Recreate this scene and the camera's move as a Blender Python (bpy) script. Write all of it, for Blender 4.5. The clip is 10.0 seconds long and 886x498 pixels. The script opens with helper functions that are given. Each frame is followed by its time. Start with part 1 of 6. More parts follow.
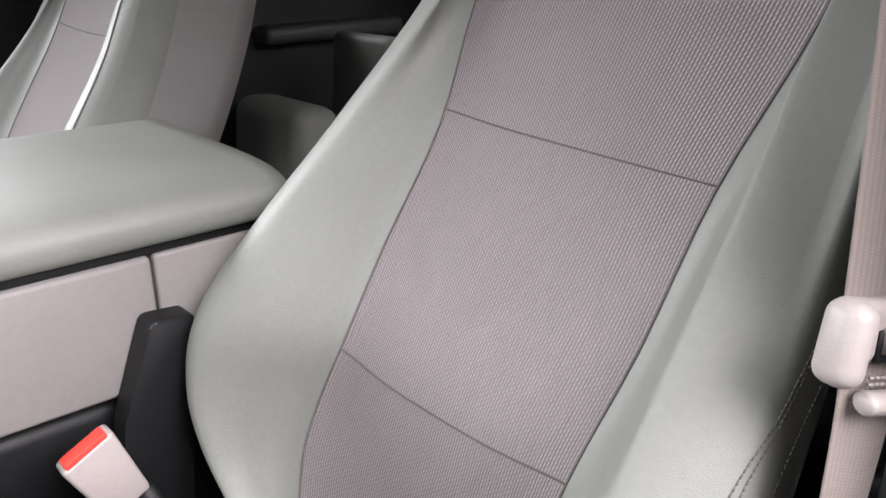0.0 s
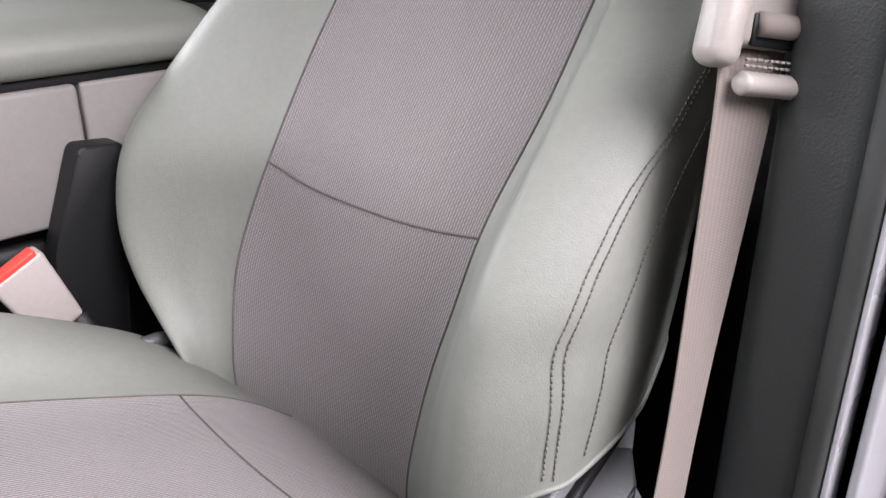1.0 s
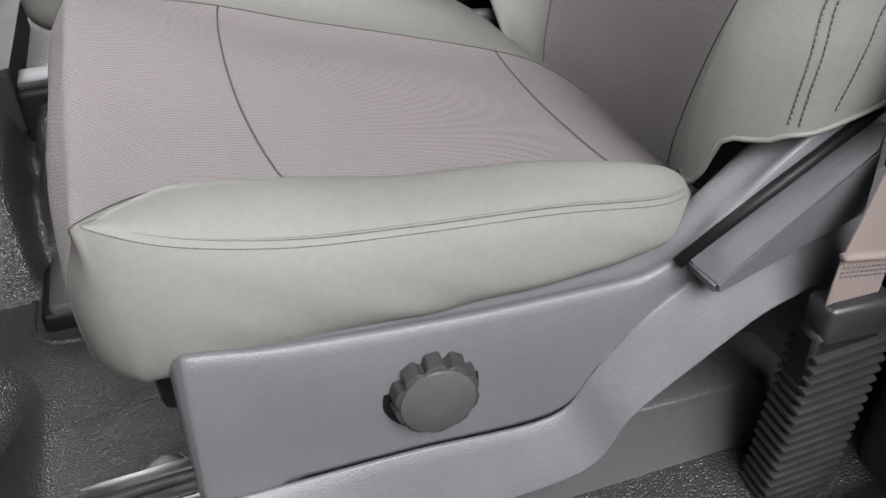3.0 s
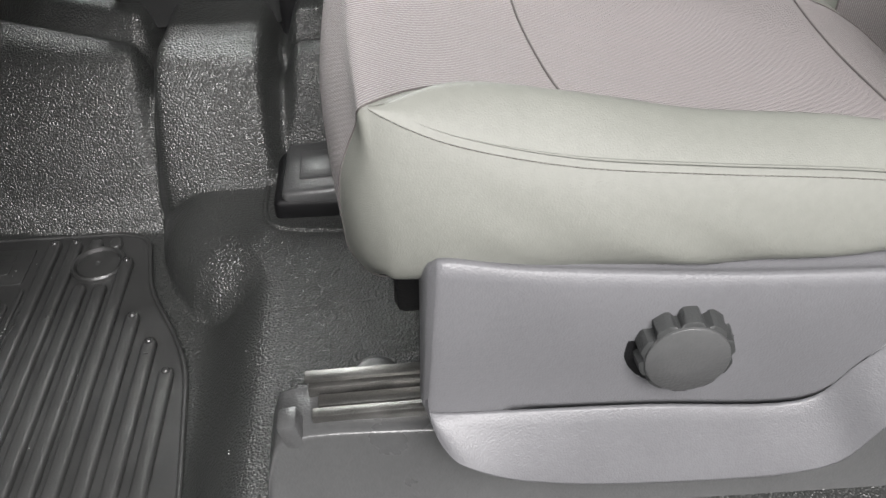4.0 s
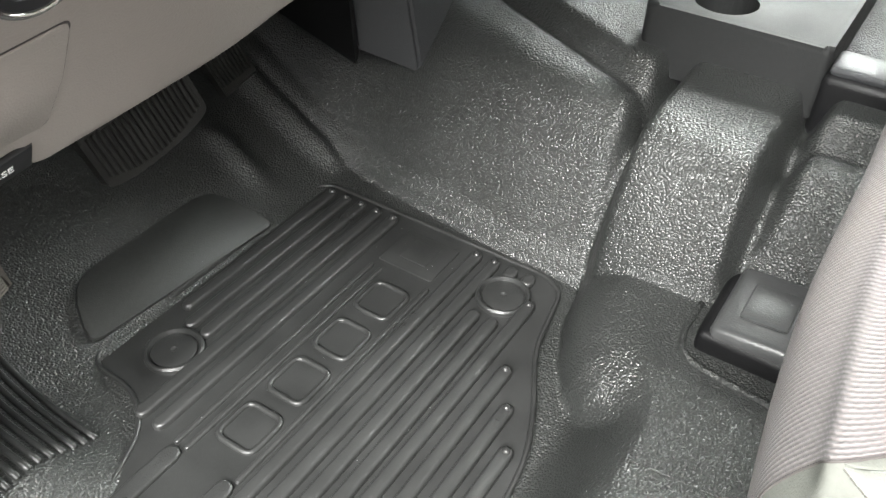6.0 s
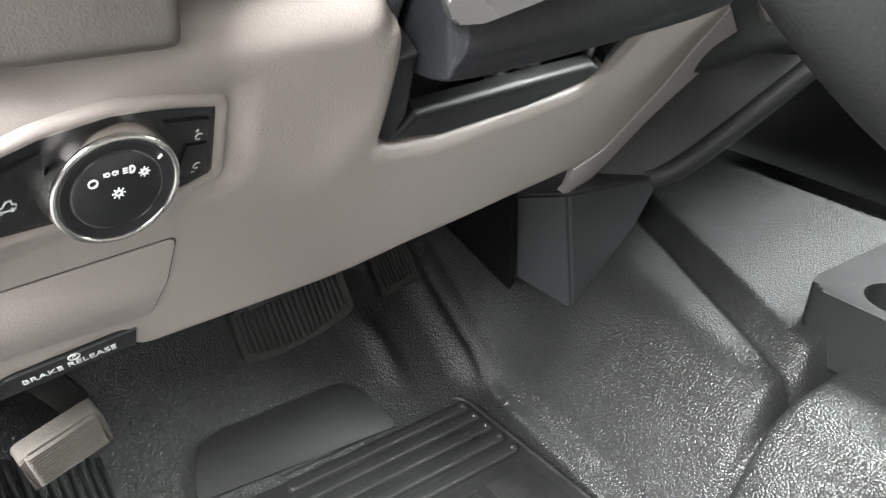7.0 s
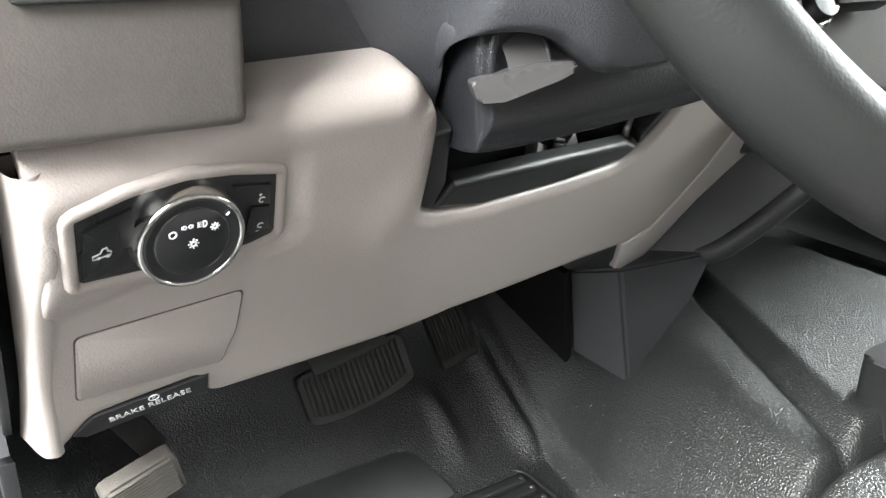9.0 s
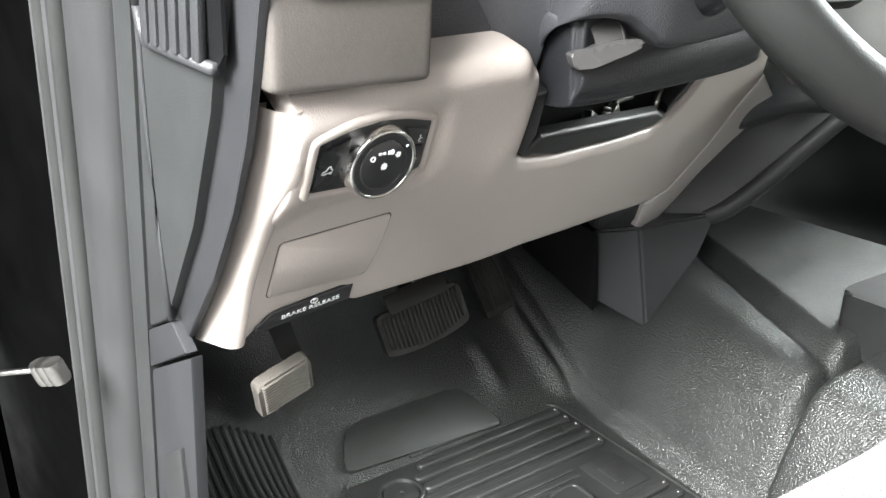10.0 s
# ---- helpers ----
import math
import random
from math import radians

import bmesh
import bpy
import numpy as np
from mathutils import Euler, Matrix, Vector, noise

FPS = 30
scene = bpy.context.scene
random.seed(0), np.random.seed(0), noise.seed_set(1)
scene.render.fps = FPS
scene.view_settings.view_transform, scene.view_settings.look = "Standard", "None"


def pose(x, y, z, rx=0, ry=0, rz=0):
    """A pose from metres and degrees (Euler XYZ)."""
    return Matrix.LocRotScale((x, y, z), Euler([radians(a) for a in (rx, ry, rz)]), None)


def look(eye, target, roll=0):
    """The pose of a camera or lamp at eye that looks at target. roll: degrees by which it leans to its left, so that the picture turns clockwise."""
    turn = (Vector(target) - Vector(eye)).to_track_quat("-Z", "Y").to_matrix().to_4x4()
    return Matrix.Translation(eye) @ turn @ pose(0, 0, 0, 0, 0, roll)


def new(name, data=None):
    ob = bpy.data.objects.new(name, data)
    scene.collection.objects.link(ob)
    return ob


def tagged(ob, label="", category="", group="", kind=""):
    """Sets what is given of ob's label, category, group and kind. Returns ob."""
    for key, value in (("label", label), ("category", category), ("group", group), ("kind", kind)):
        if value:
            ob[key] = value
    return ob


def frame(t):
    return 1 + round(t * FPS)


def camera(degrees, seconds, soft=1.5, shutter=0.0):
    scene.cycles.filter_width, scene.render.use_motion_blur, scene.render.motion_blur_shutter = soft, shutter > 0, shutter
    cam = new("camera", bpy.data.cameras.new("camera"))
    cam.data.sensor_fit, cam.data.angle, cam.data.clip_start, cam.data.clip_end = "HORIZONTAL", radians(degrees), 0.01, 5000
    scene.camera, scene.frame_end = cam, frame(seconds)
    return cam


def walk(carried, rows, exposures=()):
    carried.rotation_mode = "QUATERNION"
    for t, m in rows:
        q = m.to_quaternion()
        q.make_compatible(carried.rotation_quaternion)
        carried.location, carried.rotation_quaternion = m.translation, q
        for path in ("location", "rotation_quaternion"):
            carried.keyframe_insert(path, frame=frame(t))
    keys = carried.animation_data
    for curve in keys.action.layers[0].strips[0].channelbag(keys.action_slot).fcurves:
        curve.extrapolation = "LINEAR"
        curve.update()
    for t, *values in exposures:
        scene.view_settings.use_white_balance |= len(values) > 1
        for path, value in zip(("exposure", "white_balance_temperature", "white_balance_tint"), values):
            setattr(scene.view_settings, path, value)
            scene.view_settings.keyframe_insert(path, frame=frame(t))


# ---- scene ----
from mathutils.geometry import delaunay_2d_cdt

cam = camera(56.1, 10.0)
PATH = [
    (0, (0.284, 0.172, 0.876), (-0.944, -1.241, 0.173), -0.5),
    (0.5, (0.305, 0.189, 0.806), (-0.986, -1.162, 0.092), -0.6),
    (1, (0.304, 0.246, 0.742), (-0.969, -1.091, -0.029), -0.6),
    (1.5, (0.294, 0.315, 0.722), (-0.733, -1.11, -0.233), -3.2),
    (2, (0.316, 0.353, 0.685), (-0.556, -1.125, -0.343), -2.5),
    (2.2, (0.325, 0.364, 0.678), (-0.48, -1.133, -0.378), -2.6),
    (3.3, (0.384, 0.394, 0.678), (-0.038, -1.163, -0.504), -1.2),
    (3.5, (0.396, 0.39, 0.674), (0.053, -1.177, -0.519), -1.0),
    (4, (0.423, 0.358, 0.647), (0.306, -1.195, -0.608), -0.6),
    (4.5, (0.446, 0.334, 0.647), (0.514, -1.168, -0.672), -0.4),
    (5, (0.466, 0.27, 0.639), (0.723, -1.192, -0.701), -0.9),
    (5.5, (0.461, 0.238, 0.666), (0.91, -1.176, -0.676), -0.3),
    (6, (0.46, 0.18, 0.677), (1.283, -1.094, -0.626), 1.0),
    (6.2, (0.457, 0.16, 0.679), (1.454, -1.065, -0.548), 1.6),
    (7.3, (0.377, 0.1, 0.726), (1.825, -0.985, -0.126), 1.9),
    (7.5, (0.369, 0.097, 0.728), (1.864, -0.952, -0.087), 1.2),
    (8, (0.353, 0.092, 0.722), (1.891, -0.935, -0.04), 1.0),
    (8.5, (0.342, 0.088, 0.716), (1.898, -0.928, -0.024), 0.6),
    (9, (0.328, 0.122, 0.72), (1.891, -0.891, -0.008), 0.3),
    (9.5, (0.273, 0.2, 0.731), (1.819, -0.839, 0.003), 0.2),
    (10, (0.218, 0.323, 0.726), (1.755, -0.741, 0.016), 0.3),
]
EXPOSURES = [(0.0, 0.15, 6350, 18), (1.0, 0.03, 6300, 18), (2.0, -0.2, 6350, 17), (3.3, -0.55, 6400, 13), (4.0, -0.18, 6500, 11), (4.5, 0.15, 6500, 10), (5.0, 0.35, 6500, 8), (5.5, 0.55, 6500, 7), (6.2, 0.95, 6500, 6), (7.3, 1.15, 6300, 8), (9.0, 1.18, 6330, 7), (10.0, 1.3, 6350, 7)]
walk(cam, [(t, look(eye, target, roll)) for t, eye, target, roll in PATH], EXPOSURES)

# ---------------------------------------------------------------- light
world = bpy.data.worlds.new("hall_light")
scene.world = world
world.use_nodes = True
bg = world.node_tree.nodes["Background"]
bg.inputs[0].default_value = (0.98, 0.97, 1.0, 1)
bg.inputs[1].default_value = 0.014


def area_lamp(name, eye, target, sx, sy, watts, colour):
    data = bpy.data.lights.new(name, "AREA")
    data.shape, data.size, data.size_y, data.energy, data.color = "RECTANGLE", sx, sy, watts, colour
    ob = new(name, data)
    ob.matrix_world = look(eye, target)
    return ob


area_lamp("hall_ceiling_light", (-0.15, 3.4, 3.2), (0.4, -0.3, 0.3), 3.0, 1.9, 540, (1.0, 0.98, 0.97))
# weak fill lamp, added to brighten the upward faces
area_lamp("overhead_fill", (0.35, 1.7, 2.75), (0.6, -0.4, 0.2), 2.0, 0.7, 70, (1.0, 0.98, 0.97))
# added fill for the knee panel, in place of bounce from the hall floor
area_lamp("side_fill", (-2.2, 2.2, 2.2), (0.6, -0.2, 0.4), 2.6, 2.2, 45, (1.0, 0.97, 0.96))
area_lamp("hall_far_light", (1.3, -3.6, 1.9), (0.9, -0.6, 0.35), 4.2, 1.2, 320, (0.97, 1.0, 0.98))
area_lamp("hall_front_light", (2.6, -0.5, 2.3), (0.4, -0.5, 0.3), 1.6, 2.4, 110, (0.96, 1.0, 0.98))

# ---------------------------------------------------------------- materials


def material(name, colour, rough=0.5, metal=0.0, grain=None, vary=0.08, scale=9.0, spec=0.5, coat=0.0, worn=0.0):
    """A surface with large stains, fine mottling and a grain of (features a metre, height)."""
    m = bpy.data.materials.new(name)
    m.use_nodes = True
    nt = m.node_tree
    n, l = nt.nodes, nt.links
    b = n["Principled BSDF"]
    b.inputs["Roughness"].default_value, b.inputs["Metallic"].default_value = rough, metal
    b.inputs["Specular IOR Level"].default_value = spec
    b.inputs["Coat Weight"].default_value = coat
    co = n.new("ShaderNodeTexCoord")
    big, small = n.new("ShaderNodeTexNoise"), n.new("ShaderNodeTexNoise")
    big.inputs["Scale"].default_value, big.inputs["Detail"].default_value = scale, 5
    small.inputs["Scale"].default_value, small.inputs["Detail"].default_value = scale * 23, 3
    mix = n.new("ShaderNodeMath")
    mix.operation = "MULTIPLY_ADD"
    mix.inputs[1].default_value = 0.5
    ramp = n.new("ShaderNodeValToRGB")
    ramp.color_ramp.elements[0].position, ramp.color_ramp.elements[1].position = 0.42, 0.95
    ramp.color_ramp.elements[0].color = (*[c * (1 - vary) for c in colour], 1)
    ramp.color_ramp.elements[1].color = (*[min(1, c * (1 + vary)) for c in colour], 1)
    for t in (big, small):
        l.new(co.outputs["Object"], t.inputs["Vector"])
    l.new(small.outputs["Fac"], mix.inputs[0])
    l.new(big.outputs["Fac"], mix.inputs[2])
    l.new(mix.outputs[0], ramp.inputs[0])
    l.new(ramp.outputs[0], b.inputs["Base Color"])
    rr = n.new("ShaderNodeMapRange")
    rr.inputs["From Min"].default_value, rr.inputs["From Max"].default_value = 0.3, 0.7
    rr.inputs["To Min"].default_value, rr.inputs["To Max"].default_value = rough * 0.85, min(1, rough * 1.15)
    l.new(big.outputs["Fac"], rr.inputs["Value"])
    l.new(rr.outputs[0], b.inputs["Roughness"])
    if grain:
        bump = n.new("ShaderNodeBump")
        bump.inputs["Strength"].default_value, bump.inputs["Distance"].default_value = 1.0, grain[1]
        if len(grain) > 2:  # pebbled leather grain, warped so that no two pebbles are alike
            warp, add = n.new("ShaderNodeTexNoise"), n.new("ShaderNodeVectorMath")
            warp.inputs["Scale"].default_value, warp.inputs["Detail"].default_value = grain[0] * 0.6, 2
            add.operation = "MULTIPLY_ADD"
            add.inputs[1].default_value = (0.9 / grain[0],) * 3
            l.new(co.outputs["Object"], warp.inputs["Vector"])
            l.new(warp.outputs["Color"], add.inputs[0])
            l.new(co.outputs["Object"], add.inputs[2])
            g = n.new("ShaderNodeTexVoronoi")
            g.feature = "SMOOTH_F1"
            g.inputs["Scale"].default_value, g.inputs["Smoothness"].default_value = grain[0], grain[2]
            l.new(add.outputs[0], g.inputs["Vector"])
            bump.invert = True
            l.new(g.outputs["Distance"], bump.inputs["Height"])
            if worn:  # paler pebbles, darker valleys: rubbed tops, plus glints and shade put into the colour
                tone, grain_mix = n.new("ShaderNodeMapRange"), n.new("ShaderNodeMixRGB")
                tone.inputs["From Min"].default_value, tone.inputs["From Max"].default_value = 0.15, 0.55
                tone.inputs["To Min"].default_value, tone.inputs["To Max"].default_value = 1 + worn, 1 - worn
                grain_mix.blend_type = "MULTIPLY"
                grain_mix.inputs[0].default_value = 1.0
                l.new(g.outputs["Distance"], tone.inputs["Value"])
                l.new(ramp.outputs[0], grain_mix.inputs[1])
                l.new(tone.outputs[0], grain_mix.inputs[2])
                l.new(grain_mix.outputs[0], b.inputs["Base Color"])
        else:
            g = n.new("ShaderNodeTexNoise")
            g.inputs["Scale"].default_value, g.inputs["Detail"].default_value = grain[0], 2
            g.inputs["Roughness"].default_value = 0.45
            l.new(co.outputs["Object"], g.inputs["Vector"])
            l.new(g.outputs["Fac"], bump.inputs["Height"])
        l.new(bump.outputs["Normal"], b.inputs["Normal"])
    return m


def woven(name, light, dark, across, along, depth, stripe=0.35, weave_contrast=0.6):
    """Cloth of small staggered knots: across and along are the spacings in metres over the map; stripe makes cords along v."""
    m = material(name, light, 0.92, vary=0.05, scale=14, spec=0.25)
    nt = m.node_tree
    n, l = nt.nodes, nt.links
    b = n["Principled BSDF"]
    co, sep = n.new("ShaderNodeTexCoord"), n.new("ShaderNodeSeparateXYZ")
    l.new(co.outputs["UV"], sep.inputs[0])

    def calc(op, a, b_=None, c_=None):
        q = n.new("ShaderNodeMath")
        q.operation = op
        for s, val in zip(q.inputs, (a, b_, c_)):
            if val is None:
                continue
            if isinstance(val, (int, float)):
                s.default_value = val
            else:
                l.new(val, s)
        return q.outputs[0]

    cu = calc("COSINE", calc("MULTIPLY", sep.outputs[0], 2 * math.pi / across))
    cv = calc("COSINE", calc("MULTIPLY", sep.outputs[1], 2 * math.pi / along))
    knots = calc("MULTIPLY_ADD", calc("MULTIPLY", cu, cv), 0.5, 0.5)
    cords = calc("MULTIPLY_ADD", calc("COSINE", calc("MULTIPLY", sep.outputs[0], 4 * math.pi / across)), 0.5, 0.5)
    h = calc("ADD", calc("MULTIPLY", knots, 1 - stripe), calc("MULTIPLY", cords, stripe))
    old = b.inputs["Base Color"].links[0].from_socket
    mix = n.new("ShaderNodeMixRGB")
    # low spots of the weave are mixed towards the dark colour
    l.new(calc("MULTIPLY_ADD", h, -weave_contrast, weave_contrast), mix.inputs[0])
    l.new(old, mix.inputs[1])
    mix.inputs[2].default_value = (*dark, 1)
    l.new(mix.outputs[0], b.inputs["Base Color"])
    bump = n.new("ShaderNodeBump")
    bump.inputs["Strength"].default_value, bump.inputs["Distance"].default_value = 1.0, depth
    l.new(h, bump.inputs["Height"])
    l.new(bump.outputs["Normal"], b.inputs["Normal"])
    b.inputs["Sheen Weight"].default_value = 0.15
    return m


VINYL = material("seat_vinyl", (0.164, 0.168, 0.151), 0.50, grain=(900, 0.0003), vary=0.10, scale=7, spec=0.38)
CLOTH = woven("seat_cloth", (0.27, 0.242, 0.242), (0.080, 0.070, 0.070), 0.0058, 0.0046, 0.0013, 0.72, 0.78)
WEB = woven("belt_webbing", (0.21, 0.176, 0.16), (0.11, 0.092, 0.082), 0.0075, 0.0018, 0.0003, 0.6, 0.5)
CONSOLE = material("console_vinyl", (0.195, 0.180, 0.172), 0.5, grain=(900, 0.0003), vary=0.08, scale=7, spec=0.38)
THREAD = material("seam_thread", (0.12, 0.115, 0.105), 0.9)
SEAM = material("seam_cord", (0.085, 0.076, 0.073), 0.95)
TAN_PLASTIC = material("warm_grey_plastic", (0.31, 0.275, 0.258), 0.42, grain=(420, 0.0002))
DASH = material("dash_panel_plastic", (0.43, 0.385, 0.353), 0.38, grain=(640, 0.0002, 0.3), vary=0.04)
STRIP = material("pale_strip_plastic", (0.56, 0.52, 0.50), 0.45, grain=(700, 0.0002), vary=0.04)
DASH_SMOOTH = material("dash_smooth_plastic", (0.40, 0.36, 0.342), 0.5, grain=(700, 0.0002), vary=0.04)
CHARCOAL = material("charcoal_plastic", (0.124, 0.1245, 0.131), 0.40, grain=(700, 0.0002, 0.4), vary=0.10)
BROWN_DARK = material("dark_taupe_plastic", (0.106, 0.096, 0.087), 0.5, grain=(700, 0.00016, 0.3), vary=0.14)
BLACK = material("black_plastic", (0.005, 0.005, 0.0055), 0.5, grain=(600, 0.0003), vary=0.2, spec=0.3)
GLOSS_BLACK = material("satin_black_switch_plastic", (0.018, 0.018, 0.019), 0.3, vary=0.1)
SLATE = material("slate_column_plastic", (0.040, 0.041, 0.045), 0.40, grain=(800, 0.0004, 0.4), vary=0.1)
COLUMN_DARK = material("black_column_plastic", (0.014, 0.0145, 0.0165), 0.38, grain=(700, 0.0003, 0.4), vary=0.1)
RIM = material("steering_wheel_grip", (0.016, 0.017, 0.0163), 0.46, grain=(620, 0.00010, 0.4), vary=0.12, scale=30, spec=0.35)
# worn here also paints the grain's glints and shaded valleys into the colour
FLOOR = material("black_vinyl_flooring", (0.035, 0.0367, 0.0352), 0.37, grain=(400, 0.0014, 0.1), vary=0.12, scale=12, spec=1.0, worn=0.2)
RUBBER = material("black_mat_rubber", (0.028, 0.0285, 0.028), 0.34, grain=(900, 0.0003), vary=0.3, scale=18, spec=0.7)
WET_RUBBER = material("polished_mat_rubber", (0.03, 0.03, 0.03), 0.16, vary=0.1, spec=0.8)
# ribs paler than the sheet, whose darker tone stands for shade in the grooves
RUBBER_GRIP = material("ribbed_mat_rubber", (0.034, 0.0345, 0.034), 0.32, grain=(800, 0.0003, 0.3), vary=0.15, scale=18, spec=0.9)
TRIM_MID = material("dark_charcoal_plastic", (0.047, 0.048, 0.051), 0.42, grain=(700, 0.0003, 0.4), vary=0.1)
CHROME = material("satin_chrome", (0.86, 0.84, 0.81), 0.2, 1.0, vary=0.03)
STEEL = material("bare_steel", (0.42, 0.41, 0.39), 0.32, 1.0, vary=0.25, scale=40)
RAIL = material("oiled_rail_steel", (0.20, 0.197, 0.188), 0.38, 0.9, vary=0.35, scale=40)
LEVER = material("grey_lever_plastic", (0.062, 0.060, 0.059), 0.3, vary=0.06)
RED = material("red_button", (0.85, 0.045, 0.03), 0.35, vary=0.02)
WHITE_INK = material("white_print", (0.85, 0.86, 0.86), 0.6, vary=0.02)
BUCKLE = material("buckle_plastic", (0.30, 0.264, 0.252), 0.42, grain=(700, 0.0003))
DUSTY = material("dusty_pedal_rubber", (0.105, 0.095, 0.083), 0.85, grain=(500, 0.0005), vary=0.25, scale=40)
PEDAL = material("worn_pedal_rubber", (0.024, 0.023, 0.021), 0.5, grain=(500, 0.0004), vary=0.3, scale=40)
HEADLINER = material("headliner_cloth", (0.50, 0.49, 0.46), 0.95, grain=(900, 0.0004))
BAND = material("pillar_pad_rubber", (0.042, 0.042, 0.043), 0.5, grain=(650, 0.0003), vary=0.12)
TRIM_GREY = material("pillar_trim_plastic", (0.034, 0.0355, 0.0355), 0.5, grain=(650, 0.0004), vary=0.1)
SEAL = material("door_seal_rubber", (0.034, 0.035, 0.034), 0.55, vary=0.2)
SEAL_LIGHT = material("sill_edge_paint", (0.06, 0.06, 0.062), 0.45, vary=0.1)
PAINT_EDGE = material("lilac_silver_paint", (0.37, 0.36, 0.385), 0.3, vary=0.06, coat=0.5)
RUNNER = material("runner_cover_plastic", (0.066, 0.067, 0.0675), 0.3, grain=(500, 0.0003), vary=0.15)
PAD = material("flat_mat_rubber", (0.040, 0.0415, 0.040), 0.46, grain=(700, 0.0003), vary=0.2, spec=0.5)
BOOT = material("belt_boot_rubber", (0.022, 0.022, 0.023), 0.36, vary=0.2, scale=40)
PAINT_BLACK = material("black_body_paint", (0.008, 0.008, 0.008), 0.12, vary=0.1, coat=0.6)
DULL_BLACK = material("dull_black_paint", (0.0015, 0.0015, 0.0015), 0.45, vary=0.3, scale=14, spec=0.03)
OPENING_TRIM = material("soft_black_trim", (0.012, 0.013, 0.012), 0.42, grain=(900, 0.0002), vary=0.15)
CONCRETE = material("hall_floor_concrete", (0.17, 0.17, 0.167), 0.7, grain=(60, 0.002), vary=0.2, scale=2)
MIDGREY = material("mid_grey_plastic", (0.115, 0.108, 0.103), 0.8, grain=(600, 0.0003), vary=0.08, spec=0.2)
CUP_PLASTIC = material("cup_holder_plastic", (0.020, 0.0205, 0.0205), 0.6, grain=(600, 0.0003), vary=0.12, spec=0.25)
NAVY = material("dash_end_plastic", (0.030, 0.0308, 0.0335), 0.5, grain=(700, 0.0004), vary=0.1)

# ---------------------------------------------------------------- mesh helpers


def thing(name, at, label, category, group="", kind=""):
    ob = new(name)
    ob.empty_display_size = 0.05
    ob.location = at
    return tagged(ob, label, category, group, kind)


def attach(ob, parent):
    if parent is not None:
        ob.parent = parent
        if parent.type == "EMPTY":
            ob.matrix_parent_inverse = Matrix.Translation(-Vector(parent.location))
    return ob


def mesh_of(verts, faces, mat, smooth=True, uvs=None):
    me = bpy.data.meshes.new("m")
    me.from_pydata([tuple(v) for v in verts], [], faces)
    if uvs is not None:
        layer = me.uv_layers.new(name="UVMap")
        flat = [c for f in faces for i in f for c in uvs[i]]
        layer.data.foreach_set("uv", flat)
    me.materials.append(mat)
    if smooth:
        me.polygons.foreach_set("use_smooth", [True] * len(me.polygons))
    me.update()
    return me


def raw(name, verts, faces, mat, parent=None, label="", smooth=True, uvs=None):
    me = mesh_of(verts, faces, mat, smooth, uvs)
    me.name = name
    ob = attach(new(name, me), parent)
    if label:
        ob["label"] = label
    return ob


def part(name, bm, mat, parent=None, label="", smooth=False):
    """Link a bmesh as one mesh object under a thing or a part; edges sharper than 35 degrees stay sharp."""
    bmesh.ops.recalc_face_normals(bm, faces=bm.faces)
    if smooth:
        for f in bm.faces:
            f.smooth = True
        for e in bm.edges:
            e.smooth = e.calc_face_angle(0.0) < radians(38)
    me = bpy.data.meshes.new(name)
    bm.to_mesh(me)
    bm.free()
    me.materials.append(mat)
    ob = attach(new(name, me), parent)
    if label:
        ob["label"] = label
    return ob


def block_bm(size, m=None, bevel=0.003, seg=2):
    bm = bmesh.new()
    bmesh.ops.create_cube(bm, size=1)
    bmesh.ops.scale(bm, vec=size, verts=bm.verts)
    if bevel:
        bmesh.ops.bevel(bm, geom=bm.edges[:], offset=bevel, segments=seg, affect="EDGES", profile=0.5)
    if m is not None:
        bmesh.ops.transform(bm, matrix=m, verts=bm.verts)
    return bm


def block(name, size, mat, parent=None, at=(0, 0, 0), turn=(0, 0, 0), bevel=0.003, seg=2, label=""):
    return part(name, block_bm(size, pose(*at, *turn), bevel, seg), mat, parent, label, True)


def prism_bm(poly, origin, u, v, depth, bevel=0.0, seg=2, both=False):
    """A flat outline in the axes u, v from origin, given depth along u x v (the front face is at origin)."""
    o, u, v = Vector(origin), Vector(u).normalized(), Vector(v).normalized()
    w = u.cross(v)
    bm = bmesh.new()
    front = [bm.verts.new(o + u * a + v * b) for a, b in poly]
    back = [bm.verts.new(o + u * a + v * b - w * depth) for a, b in poly]
    n = len(poly)
    face = bm.faces.new(front)
    rear = bm.faces.new(back[::-1])
    for i in range(n):
        bm.faces.new((front[i], back[i], back[(i + 1) % n], front[(i + 1) % n]))
    if bevel:
        edges = list(face.edges) + (list(rear.edges) if both else [])
        bmesh.ops.bevel(bm, geom=edges, offset=bevel, segments=seg, affect="EDGES", profile=0.5)
    return bm


def prism(name, poly, origin, u, v, depth, mat, parent=None, bevel=0.0, seg=2, both=False, label=""):
    return part(name, prism_bm(poly, origin, u, v, depth, bevel, seg, both), mat, parent, label, True)


